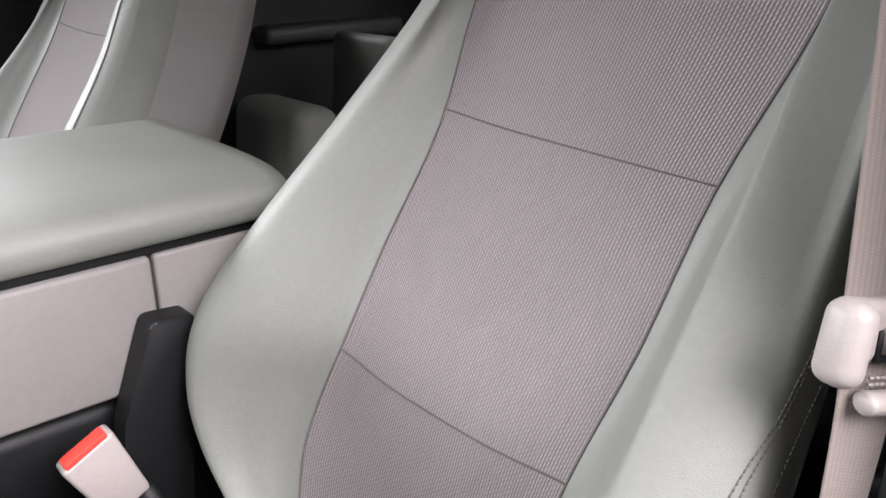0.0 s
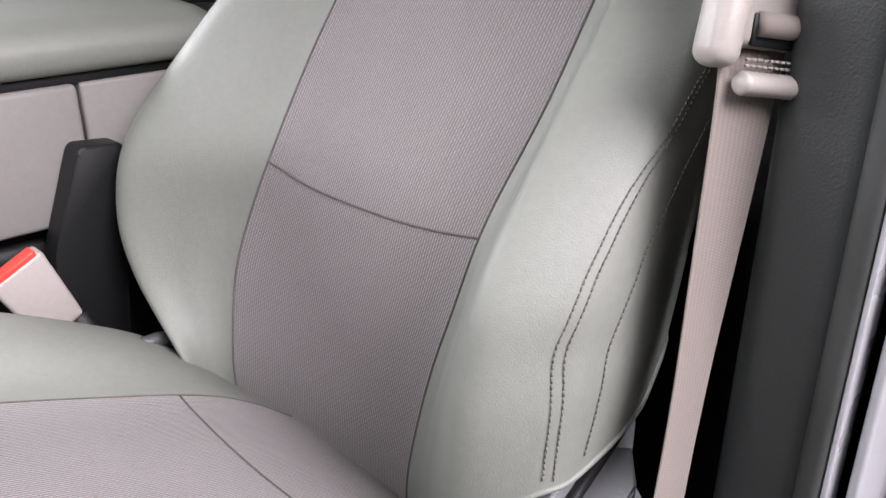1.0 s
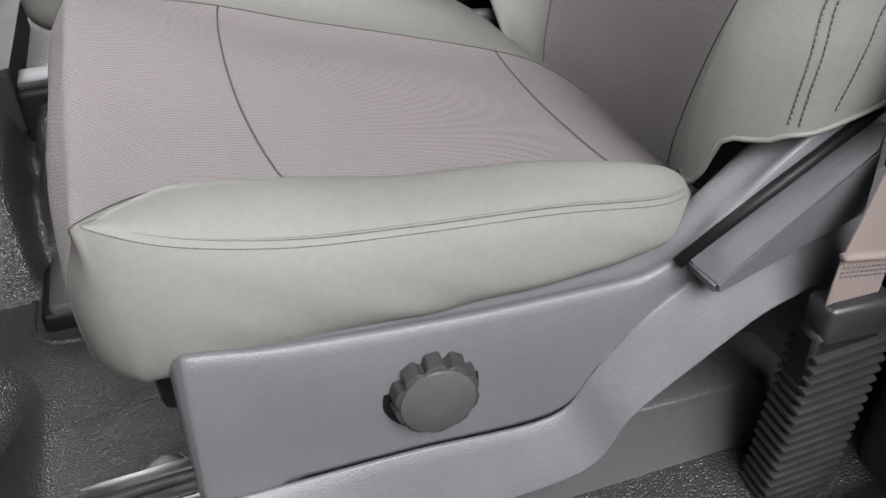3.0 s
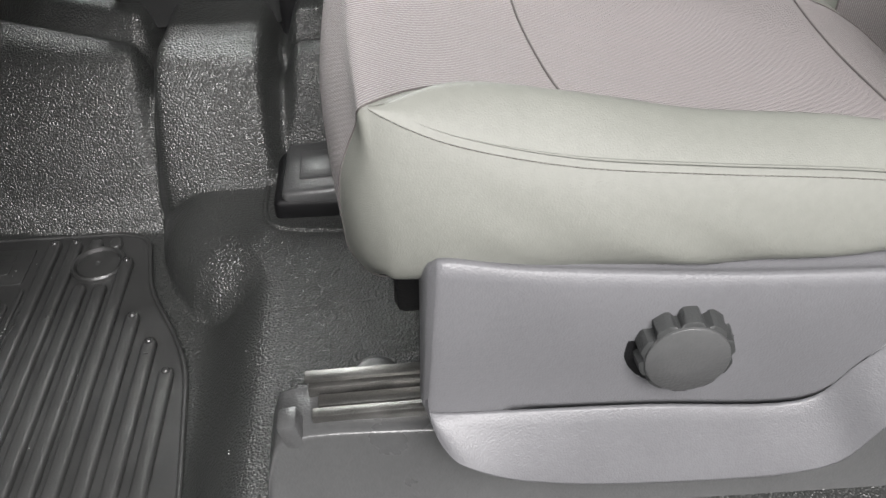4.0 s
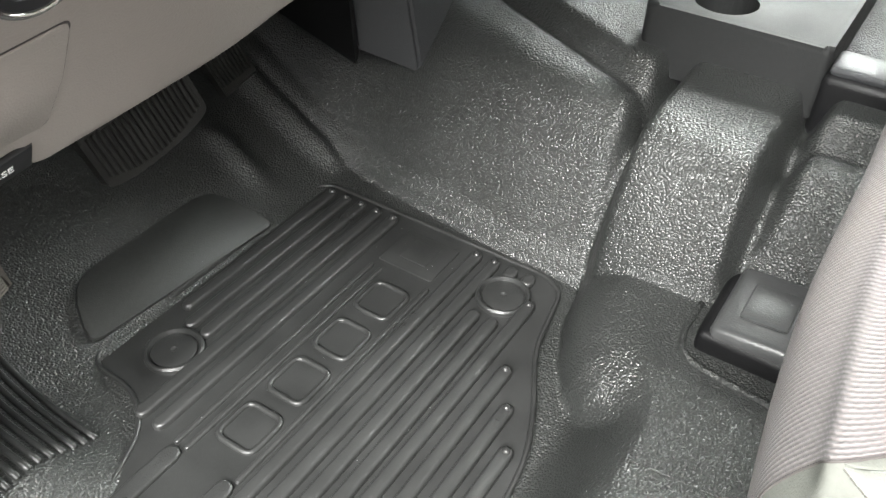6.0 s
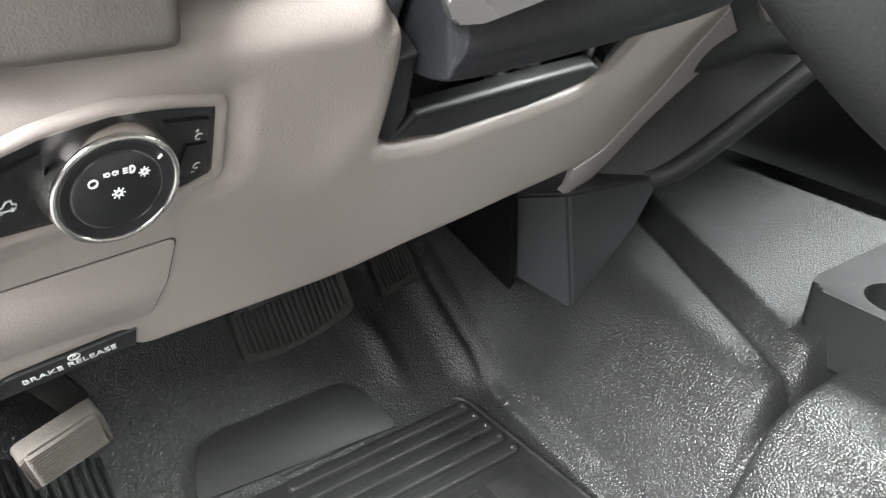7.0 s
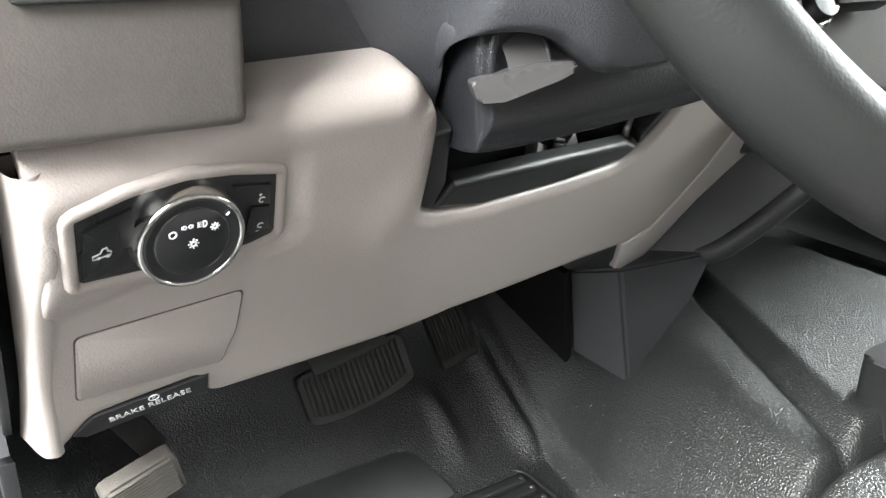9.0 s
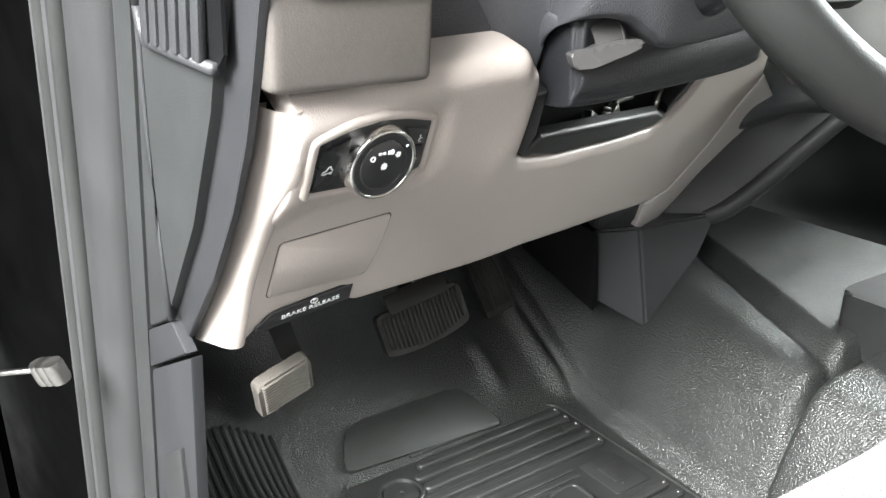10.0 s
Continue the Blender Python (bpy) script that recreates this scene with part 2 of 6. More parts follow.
def rounded(poly, r, n=5):
    """The outline with its corners rounded to radius r (one number, or one a corner)."""
    out, k = [], len(poly)
    for i, p in enumerate(poly):
        p, a, b = Vector(p), Vector(poly[i - 1]), Vector(poly[(i + 1) % k])
        ri = r[i] if isinstance(r, (list, tuple)) else r
        da, db = (a - p), (b - p)
        t = min(ri, da.length * 0.48, db.length * 0.48)
        if t < 1e-5:
            out.append((p.x, p.y))
            continue
        s, e = p + da.normalized() * t, p + db.normalized() * t
        for j in range(n + 1):
            f = j / n
            q = s * (1 - f) ** 2 + p * 2 * f * (1 - f) + e * f * f
            out.append((q.x, q.y))
    return out


def spline(pts, n, closed=False):
    """Catmull-Rom through an array of points (first axis), n steps a span."""
    p = np.asarray(pts, float)
    k = len(p)
    ext = np.concatenate([p[-1:], p, p[:2]]) if closed else np.concatenate([2 * p[:1] - p[1:2], p, 2 * p[-1:] - p[-2:-1]])
    out = []
    for i in range(k if closed else k - 1):
        a, b, c, d = ext[i], ext[i + 1], ext[i + 2], ext[i + 3]
        for j in range(n):
            t = j / n
            out.append(0.5 * (2 * b + (c - a) * t + (2 * a - 5 * b + 4 * c - d) * t * t + (3 * b - a - 3 * c + d) * t ** 3))
    if not closed:
        out.append(p[-1])
    return np.array(out)


def refine(ctrl, nv, nu):
    """A dense grid through a control grid [v][u] of points."""
    a = spline(np.asarray(ctrl, float), nv)
    return spline(a.swapaxes(0, 1), nu).swapaxes(0, 1)


def patch(name, g, mat, parent, label="", flip=False):
    """A grid of points as a smooth mesh with a map in metres."""
    nv, nu = g.shape[:2]
    du = np.linalg.norm(np.diff(g, axis=1), axis=2).mean(0)
    dv = np.linalg.norm(np.diff(g, axis=0), axis=2).mean(1)
    us, vs = np.r_[0, np.cumsum(du)], np.r_[0, np.cumsum(dv)]
    uvs = [(us[j], vs[i]) for i in range(nv) for j in range(nu)]
    faces = []
    for i in range(nv - 1):
        for j in range(nu - 1):
            q = (i * nu + j, i * nu + j + 1, (i + 1) * nu + j + 1, (i + 1) * nu + j)
            faces.append(q[::-1] if flip else q)
    return raw(name, g.reshape(-1, 3), faces, mat, parent, label, True, uvs)


def tube(name, pts, r, mat, parent=None, n=8, closed=False, label="", flat=1.0, up=(0, 0, 1)):
    """A round rod along points; r is one number or one a point."""
    p = [Vector(q) for q in pts]
    k = len(p)
    rs = r if isinstance(r, (list, tuple)) else [r] * k
    verts, faces = [], []
    for i, q in enumerate(p):
        a, b = p[i - 1] if (i or closed) else p[i], p[(i + 1) % k] if (i < k - 1 or closed) else p[i]
        d = (b - a).normalized()
        s = d.cross(Vector(up))
        if s.length < 1e-4:
            s = d.cross(Vector((1, 0, 0)))
        s.normalize()
        w = d.cross(s)
        for j in range(n):
            t = 2 * math.pi * j / n
            verts.append(q + s * math.cos(t) * rs[i] + w * math.sin(t) * rs[i] * flat)
    for i in range(k if closed else k - 1):
        for j in range(n):
            faces.append((i * n + j, i * n + (j + 1) % n, ((i + 1) % k) * n + (j + 1) % n, ((i + 1) % k) * n + j))
    if not closed:
        faces += [tuple(range(n))[::-1], tuple((k - 1) * n + j for j in range(n))]
    return raw(name, verts, faces, mat, parent, label)


def ribbon(name, pts, across, width, thick, mat, parent, label="", across_end=None, waist=0.0):
    """A strap through points, lying along the direction across, which may turn to across_end, and cupped in the middle."""
    p = spline(np.asarray(pts, float), 8)
    a0, a1 = Vector(across).normalized(), Vector(across_end or across).normalized()
    rows = []
    for i, q in enumerate(p):
        d = Vector(p[min(i + 1, len(p) - 1)] - p[max(i - 1, 0)]).normalized()
        a = a0.lerp(a1, float(sm(0.35, 0.75, i / (len(p) - 1))))
        s = (a - d * a.dot(d)).normalized()
        w = d.cross(s)
        q, half = Vector(q), width / 2 * (1 - waist * math.exp(-((i / (len(p) - 1) - 0.68) / 0.10) ** 2))
        rows.append([q + s * half * e + w * thick / 2 * h for e, h in ((-1, 0), (-0.9, 1), (0.9, 1), (1, 0), (0.9, -1), (-0.9, -1), (-1, 0))])
    g = np.array([[tuple(v) for v in r] for r in rows])
    return patch(name, g, mat, parent, label)


def turned(name, profile, m, mat, parent, n=32, label="", wobble=None):
    """A body of revolution about local z from (radius, height) pairs."""
    verts, faces = [], []
    for k, (r, h) in enumerate(profile):
        for j in range(n):
            t = 2 * math.pi * j / n
            rr = r * (wobble(t, k) if wobble else 1)
            verts.append(m @ Vector((rr * math.cos(t), rr * math.sin(t), h)))
    for k in range(len(profile) - 1):
        for j in range(n):
            faces.append((k * n + j, k * n + (j + 1) % n, (k + 1) * n + (j + 1) % n, (k + 1) * n + j))
    faces += [tuple(range(n))[::-1], tuple((len(profile) - 1) * n + j for j in range(n))]
    bm = bmesh.new()
    vs = [bm.verts.new(v) for v in verts]
    for f in faces:
        bm.faces.new([vs[i] for i in f])
    return part(name, bm, mat, parent, label, True)


def axes(origin, x, z):
    """A matrix with local z along z and local x near x."""
    z = Vector(z).normalized()
    y = z.cross(Vector(x)).normalized()
    x = y.cross(z)
    m = Matrix((x, y, z)).transposed().to_4x4()
    m.translation = Vector(origin)
    return m


def sm(a, b, t):
    t = np.clip((np.asarray(t, float) - a) / (b - a), 0, 1)
    return t * t * (3 - 2 * t)

# ---------------------------------------------------------------- floor and tunnel
NOSE_FOOT = [(0.722, -0.70), (0.717, -0.538), (0.703, -0.451), (0.679, -0.395), (0.655, -0.357), (0.631, -0.337), (0.600, -0.320), (0.560, -0.303), (0.500, -0.290), (0.30, -0.26)]


def floor_height(x, y):
    """Height of the moulded flooring: footwell, step to the seat with its rounded nose, tunnel with its ribs, toe board, sill."""
    x, y = np.asarray(x, float), np.asarray(y, float)
    z = np.full_like(x, -0.009)
    toe = 0.62 * np.logaddexp(0, (x - 1.10) / 0.018) * 0.018
    z = z + np.minimum(toe, 0.62 * 0.5)
    # gentle ramp up to the seat platform, and the steep nose at its corner
    ramp = sm(0.645, 0.545, x)
    gap = np.full_like(x, 1.0)
    for (xa, ya), (xb, yb) in zip(NOSE_FOOT, NOSE_FOOT[1:]):
        f = np.clip(((x - xa) * (xb - xa) + (y - ya) * (yb - ya)) / ((xb - xa) ** 2 + (yb - ya) ** 2), 0, 1)
        gap = np.minimum(gap, np.hypot(x - xa - f * (xb - xa), y - ya - f * (yb - ya)))
    within = y < np.interp(x, [p[0] for p in NOSE_FOOT[::-1]], [p[1] for p in NOSE_FOOT[::-1]], right=-9.0)
    d = np.where(within, np.clip(gap / 0.080, 0, 1), 0.0)
    nose = np.sqrt(1 - (1 - d) ** 2) ** 0.9
    z = z + 0.082 * np.minimum(1, (ramp ** 5 + nose ** 5) ** 0.2)
    hump = sm(0.722, 0.690, x) * sm(0.535, 0.575, x)
    base = np.interp(x, (0.55, 0.72, 0.81, 0.96, 1.14), (-0.520, -0.522, -0.524, -0.538, -0.558)) + 0.030 * hump
    crease = -0.655 - 0.50 * np.maximum(x - 0.72, 0)
    q = np.clip((base - y) / (base - crease), 0, 1)
    ledge = 0.040 * (1 - np.exp(-q / 0.07)) * (1 - hump)
    wall = (ledge + (0.194 - ledge) * (1 - (1 - np.clip((q - 0.10 * (1 - hump)) / 0.66, 0, 1)) ** 2.1)) * sm(0, 0.05, q) + 0.022 * hump * sm(0.1, 0.5, q)
    groove = np.exp(-((x - 0.712) / 0.013) ** 2) + 0.9 * np.exp(-((x - 0.553) / 0.013) ** 2)
    wall = wall - 0.058 * groove * sm(0.0, 0.30, q) * sm(-0.88, -0.72, y)
    top = (0.024 * sm(crease + 0.002, crease - 0.030, y) - 0.007 * np.exp(-((y - crease - 0.004) / 0.009) ** 2)) * (1 - hump)
    z = np.where(q > 0, np.maximum(z, -0.009) * (1 - sm(0, 0.6, q)) + wall, z) + top
    far = sm(-1.10, -1.24, y)
    z = z * (1 - far) - 0.009 * far
    z = z + 0.020 * np.exp(-((y + 0.548) / 0.018) ** 2) * sm(1.09, 1.14, x) + 0.014 * np.exp(-((y + 0.44) / 0.016) ** 2) * sm(1.13, 1.18, x) * (1 - sm(1.20, 1.26, x))
    foot = sm(-0.075, 0.03, y) * sm(0.93, 1.0, x)
    z = z + 0.05 * foot
    z = z + 0.11 * sm(0.06, 0.125, y) * sm(0.62, 0.70, x) + 0.06 * sm(0.06, 0.125, y) * (1 - sm(0.62, 0.70, x))
    return z


xs = np.concatenate([np.arange(-1.6, 0.36, 0.03), np.arange(0.36, 0.52, 0.006), np.arange(0.52, 0.76, 0.004), np.arange(0.76, 1.30, 0.006), np.arange(1.30, 1.62, 0.03)])
ys = np.concatenate([np.arange(-1.72, -1.0, 0.03), np.arange(-1.0, -0.62, 0.006), np.arange(-0.62, -0.28, 0.004), np.arange(-0.28, 0.118, 0.006)])
gx, gy = np.meshgrid(xs, ys, indexing="ij")
floor_grid = np.stack([gx, gy, floor_height(gx, gy)], -1)
floor = patch("floor", floor_grid, FLOOR, None, flip=True)
tagged(floor, "black grained vinyl cab flooring moulded over the tunnel", "floor", kind="structure")

# ---------------------------------------------------------------- rubber floor mat
floor_mat = thing("floor_mat", (0.85, -0.25, -0.008), "black ribbed rubber all-weather mat lying in the footwell", "floor mat")
MAT_EDGE = [(1.105, -0.512), (0.760, -0.514), (0.730, -0.498), (0.712, -0.40), (0.672, -0.325), (0.650, -0.270), (0.634, -0.13), (0.622, 0.0), (0.63, 0.055),
            (0.93, 0.055), (0.955, -0.015), (0.985, -0.085), (1.03, -0.115), (1.105, -0.115)]
part("mat_sheet", prism_bm(rounded(MAT_EDGE, 0.03), (0, 0, -0.0035), (1, 0, 0), (0, 1, 0), 0.006, 0.0025), RUBBER, floor_mat, "", True)
tube("mat_lip", [(a, b, -0.0030) for a, b in rounded(MAT_EDGE, 0.03)], 0.0028, RUBBER, floor_mat, 8, True)


def stadium(x, y0, y1, w, n=5):
    """Outline of a bar along y with round ends."""
    r = w / 2
    out = [(x + r * math.cos(t), y1 + r * math.sin(t)) for t in np.linspace(0, math.pi, n)]
    return out + [(x + r * math.cos(t), y0 + r * math.sin(t)) for t in np.linspace(math.pi, 2 * math.pi, n)]


def mat_bar(x, y0, y1, w, h=0.0074, name="rib", mat=None):
    return prism(name, stadium(x, y0, y1, w), (0, 0, -0.0035 + h), (1, 0, 0), (0, 1, 0), h, mat or RUBBER_GRIP, floor_mat, min(0.0038, w * 0.3, h * 0.6), 4)


for x in (1.075, 1.051, 1.026, 1.000, 0.974):
    mat_bar(x, -0.493, -0.235 if x > 1.06 else -0.215 if x > 1.01 else -0.10, 0.0158)
for x in (0.846, 0.820, 0.795, 0.771):
    mat_bar(x, -0.493 if abs(x - 0.783) > 0.034 or x > 0.80 else -0.493, -0.487 if abs(x - 0.783) < 0.03 else 0.03, 0.0158)
for x, a in ((0.795, -0.405), (0.771, -0.405), (0.749, -0.452), (0.722, -0.352), (0.695, -0.308), (0.669, -0.262)):
    mat_bar(x, a, 0.03 if x > 0.74 else -0.105, 0.0158)
for x in (0.945, 0.931):
    mat_bar(x, -0.41, -0.095, 0.006, 0.0035)
for x in (0.869, 0.855):
    mat_bar(x - 0.006, -0.41, -0.095, 0.006, 0.0035)
mat_bar(0.938, -0.08, 0.03, 0.02, 0.0052)
mat_bar(0.868, -0.08, 0.03, 0.02, 0.0052)
mat_bar(1.103, -0.372, -0.235, 0.009)
prism("badge_plate", rounded([(0.868, -0.492), (0.946, -0.492), (0.946, -0.425), (0.868, -0.425)], 0.004), (0, 0, -0.0015), (1, 0, 0), (0, 1, 0), 0.002, RUBBER, floor_mat, 0.001)
prism("badge_inset", rounded([(0.888, -0.480), (0.926, -0.480), (0.926, -0.442), (0.888, -0.442)], 0.004), (0, 0, -0.0003), (1, 0, 0), (0, 1, 0), 0.0014, RUBBER, floor_mat, 0.0006)
for y0, y1 in ((-0.172, -0.122), (-0.247, -0.195), (-0.318, -0.268), (-0.392, -0.342)):
    ring = rounded([(0.874, y0), (0.921, y0), (0.921, y1), (0.874, y1)], 0.012)
    tube("badge_shape", [(a, b, -0.0032) for a, b in ring], 0.0034, RUBBER, floor_mat, 8, True)


def mat_button(x, y, r):
    b = turned("mat_button", [(r, 0), (r * 0.99, 0.005), (r * 0.93, 0.0072), (r * 0.86, 0.0068), (r * 0.80, 0.002), (r * 0.77, 0.0015), (r * 0.75, 0.0036), (r * 0.70, 0.0046), (0.004, 0.005), (0.002, 0.0035)],
               Matrix.Translation((x, y, -0.0035)), RUBBER, floor_mat, 36, "round button with a raised ring and centre dimple")
    return b


mat_button(0.783, -0.452, 0.033)
mat_button(1.036, -0.176, 0.033)
mat_button(0.699, -0.070, 0.031)

NUBS = [(x, -0.4935) for x in (1.075, 1.051, 1.026, 1.000, 0.974, 0.846, 0.820)] + [(0.749, -0.4525), (0.722, -0.3525), (0.695, -0.3085), (0.669, -0.2625)]
for x, y in NUBS:  # moulding nubs at the far ends of the ribs
    turned("rib_nub", [(0.0046, 0.0), (0.0042, 0.0018), (0.0026, 0.0034), (0.0006, 0.0040)], Matrix.Translation((x, y, 0.0034)), WET_RUBBER, floor_mat, 12)

# raised pad at the front of the mat, lying up the toe board
slope = Vector((1, 0, 0.55)).normalized()
prism("toe_pad", rounded([(-0.028, -0.40), (0.060, -0.372), (0.060, -0.16), (-0.012, -0.125)], [0.01, 0.03, 0.03, 0.02]), (1.118, 0, 0.0155), slope, (0, 1, 0), 0.012, PAD, floor_mat, 0.003, 2)

# ribbed rest moulded into the flooring beside the mat
foot_rest = thing("foot_rest", (1.06, 0.0, 0.0), "black ribbed rest moulded into the flooring beside the mat", "foot rest")
for i in range(11):
    y = -0.052 + i * 0.0115
    x0, x1 = 1.012 - 0.02 * i / 10, 1.19
    z0, z1 = float(floor_height(x0, y)), float(floor_height(x1, y))
    tube("rest_rib", [(x, y, float(floor_height(x, y)) + 0.001) for x in np.linspace(x0, x1, 12)], 0.0036, RUBBER, foot_rest, 6)

# ---------------------------------------------------------------- seats


def stitches(name, pts, parent, length=0.0032, gap=0.0006, r=0.00032, mat=None):
    """A run of short threads along a line, joined into one part."""
    p = [Vector(q) for q in pts]
    verts, faces, run = [], [], 0.0
    total = 0.0
    seg = []
    for a, b in zip(p, p[1:]):
        seg.append((total, a, b))
        total += (b - a).length
    s = 0.0
    k = 0
    while s + length < total:
        def at(d):
            i = max(n for n, (t, _, _) in enumerate(seg) if t <= d + 1e-9)
            t, a, b = seg[i]
            return a + (b - a).normalized() * (d - t)
        a, b = at(s), at(s + length)
        d = (b - a).normalized()
        e = d.cross(Vector((0.3, 0.2, 1))).normalized()
        w = d.cross(e)
        n = len(verts)
        for q in (a, b):
            for t in range(5):
                c = 2 * math.pi * t / 5
                verts.append(q + e * math.cos(c) * r + w * math.sin(c) * r)
        faces += [(n + t, n + (t + 1) % 5, n + 5 + (t + 1) % 5, n + 5 + t) for t in range(5)]
        faces += [tuple(n + t for t in range(5))[::-1], tuple(n + 5 + t for t in range(5))]
        s += length + gap
        k += 1
    return tagged(raw(name, verts, faces, mat or THREAD, parent), kind="stuff")


def seat_back(parent, side, yc, dx=0.0):
    """The padded backrest. side 1: bolster with the stitched flank towards +y; yc: the middle of the seat."""
    rows = [  # z, x, outer and inner edge of the cloth, crest, outer and inner flank
        (0.285, -0.050, 0.124, -0.138, 0.034, 0.262, -0.205), (0.33, -0.054, 0.125, -0.142, 0.052, 0.270, -0.215),
        (0.40, -0.070, 0.131, -0.150, 0.074, 0.280, -0.278), (0.46, -0.086, 0.142, -0.140, 0.084, 0.284, -0.308),
        (0.53, -0.107, 0.156, -0.119, 0.082, 0.282, -0.308), (0.61, -0.158, 0.167, -0.121, 0.070, 0.275, -0.290),
        (0.71, -0.224, 0.172, -0.119, 0.055, 0.266, -0.252), (0.82, -0.290, 0.196, -0.140, 0.045, 0.258, -0.205), (0.95, -0.370, 0.21, -0.15, 0.02, 0.27, -0.19)]
    table = np.array(rows)

    def at(z, j):
        """The j-th point round the section at height z."""
        x, r, l, c, o, i = (float(np.interp(z, table[:, 0], table[:, k])) for k in range(1, 7))
        f = 0.9 if z > 0.31 else 0.4
        co = c * float(np.interp(z, (0.58, 0.73, 0.83, 0.95), (1.0, 0.72, 0.5, 0.3)))
        return ((x - 0.105, 0.0, z), (x - 0.10, o - 0.05, z), (x - 0.06, o - 0.004, z), (x + 0.015 * f, o + 0.002, z), (x + 0.62 * co, o - 0.012, z), (x + co, o - 0.052, z),
                (x + 0.55 * co, (o - 0.052) * 0.35 + r * 0.65 + 0.012, z), (x + 0.004, r, z), (x - 0.004, r * 0.45 + l * 0.05, z), (x - 0.004, l * 0.45 + r * 0.05, z), (x + 0.004, l, z),
                (x + 0.55 * c, (i + 0.055) * 0.35 + l * 0.65 - 0.012, z), (x + c, i + 0.055, z), (x + 0.6 * c, i + 0.014, z), (x - 0.03, i, z), (x - 0.09, i + 0.035, z), (x - 0.105, 0.0, z))[j]

    low = ((0.456, 0.427, 0.404, 0.394, 0.340, 0.318), (0.474, 0.450, 0.430, 0.420, 0.376, 0.352), (0.496, 0.480, 0.464, 0.456, 0.424, 0.412), (0.515, 0.505, 0.495, 0.490, 0.474, 0.466))
    ctrl = np.array([[at(low[k][j - 1] if k < 4 and 1 <= j <= 6 else z, j) for j in range(17)] for k, z in enumerate(table[:, 0])])
    ctrl[..., 0] += dx
    ctrl[..., 1] = yc + side * ctrl[..., 1]
    g = refine(ctrl, 8, 6)
    for j, z0 in zip(range(24, 30), (0.394, 0.3925, 0.391, 0.390, 0.384, 0.354)):  # the hem steps down to the lobe of the bolster
        col = g[:25, j].copy()
        zz = np.linspace(max(z0, col[0, 2]), col[24, 2], 25)
        g[:25, j] = np.stack([np.interp(zz, col[:, 2], col[:, k]) for k in range(3)], 1)
    flip = side > 0
    seat_side = "pale grey-green vinyl"
    patch("flank_outer", g[:, :25], VINYL, parent, seat_side + " flank", flip)
    patch("bolster_outer", g[:, 24:43], VINYL, parent, seat_side + " bolster", flip)
    patch("insert", g[:, 42:61], CLOTH, parent, "mauve-grey ribbed cloth centre panel", flip)
    patch("bolster_inner", g[:, 60:79], VINYL, parent, seat_side + " bolster", flip)
    patch("flank_inner", g[:, 78:], VINYL, parent, seat_side + " flank", flip)
    for row, nm in ((0, "base_panel"), (-1, "top_panel")):
        ring = g[row, :-1]
        if row:
            raw(nm, ring, [tuple(range(len(ring)))], VINYL, parent)
    tube("hem", [tuple(p) for p in g[0, 8:44]], 0.0022, VINYL, parent, 8)
    for j in (42, 60):
        tube("edge_seam", [tuple(p + (0.0006, 0, 0)) for p in g[::2, j]], 0.0008, SEAM, parent, 6)
    return g


def cross_seam(g, z_mid, sag, parent, lift=0.0006, j0=42, j1=61, slant=0.0):
    """A stitched line across the cloth that dips by sag in the middle."""
    pts = []
    for j in range(j0, j1):
        f = (j - j0) / (j1 - j0 - 1) * 2 - 1
        z = z_mid - sag * (1 - f * f) + slant * f
        col = g[:, j]
        k = int(np.clip(np.searchsorted(col[:, 2], z), 1, len(col) - 1))
        a, b = col[k - 1], col[k]
        t = (z - a[2]) / (b[2] - a[2])
        p = a + (b - a) * t
        pts.append((p[0] + lift, p[1], p[2]))
    return tube("cross_seam", pts, 0.0009, SEAM, parent, 6)


SEAT_Y = -0.292
driver_seat = thing("driver_seat", (0.2, SEAT_Y, 0.07), "driver's seat in pale grey vinyl and mauve-grey ribbed cloth", "car seat", "front seats")
back = thing("backrest", (-0.06, SEAT_Y, 0.29), "reclined padded backrest with stitched vinyl bolsters", "")
del back["label"]
back.parent = driver_seat
back.matrix_parent_inverse = Matrix.Translation(-Vector(driver_seat.location))
g = seat_back(back, 1, SEAT_Y)
cross_seam(g, 0.518, 0.014, back)
cross_seam(g, 0.719, 0.004, back, slant=0.006)


def flank_line(g, zx, shift=0.0):
    """A line down the outer flank through pairs of height and x, found on the surface."""
    zs, xs_ = [a for a, _ in zx], [b for _, b in zx]
    out = []
    for z in np.linspace(zs[0], zs[-1], 40):
        x = float(np.interp(z, zs, xs_)) + shift
        best = None
        for j in range(10, 34):
            col = g[:, j]
            k = int(np.argmin(np.abs(col[:, 2] - z)))
            d = abs(col[k, 0] - x)
            if best is None or d < best[0]:
                best = (d, j, k)
        _, j, k = best
        col = g[:, j]
        k = min(max(k, 1), len(col) - 2)
        a, b = (col[k], col[k + 1]) if col[k, 2] <= z else (col[k - 1], col[k])
        t = (z - a[2]) / max(1e-6, b[2] - a[2])
        p = a + (b - a) * t
        q = g[k, j + 1] if g[k, j, 0] < x else g[k, j - 1]
        e = q - g[k, j]
        p = p + e * (np.clip((x - g[k, j, 0]) / e[0], 0, 1) if abs(e[0]) > 1e-6 else 0)
        out.append(p)
    out = np.array(out)
    for _ in range(3):
        out[1:-1] = (out[:-2] + 2 * out[1:-1] + out[2:]) / 4
    return [(p[0] + 0.0006, p[1] + 0.0008, p[2]) for p in out]


LINE_A = [(0.408, -0.037), (0.44, -0.040), (0.494, -0.047), (0.528, -0.064), (0.566, -0.094), (0.606, -0.136), (0.66, -0.20)]
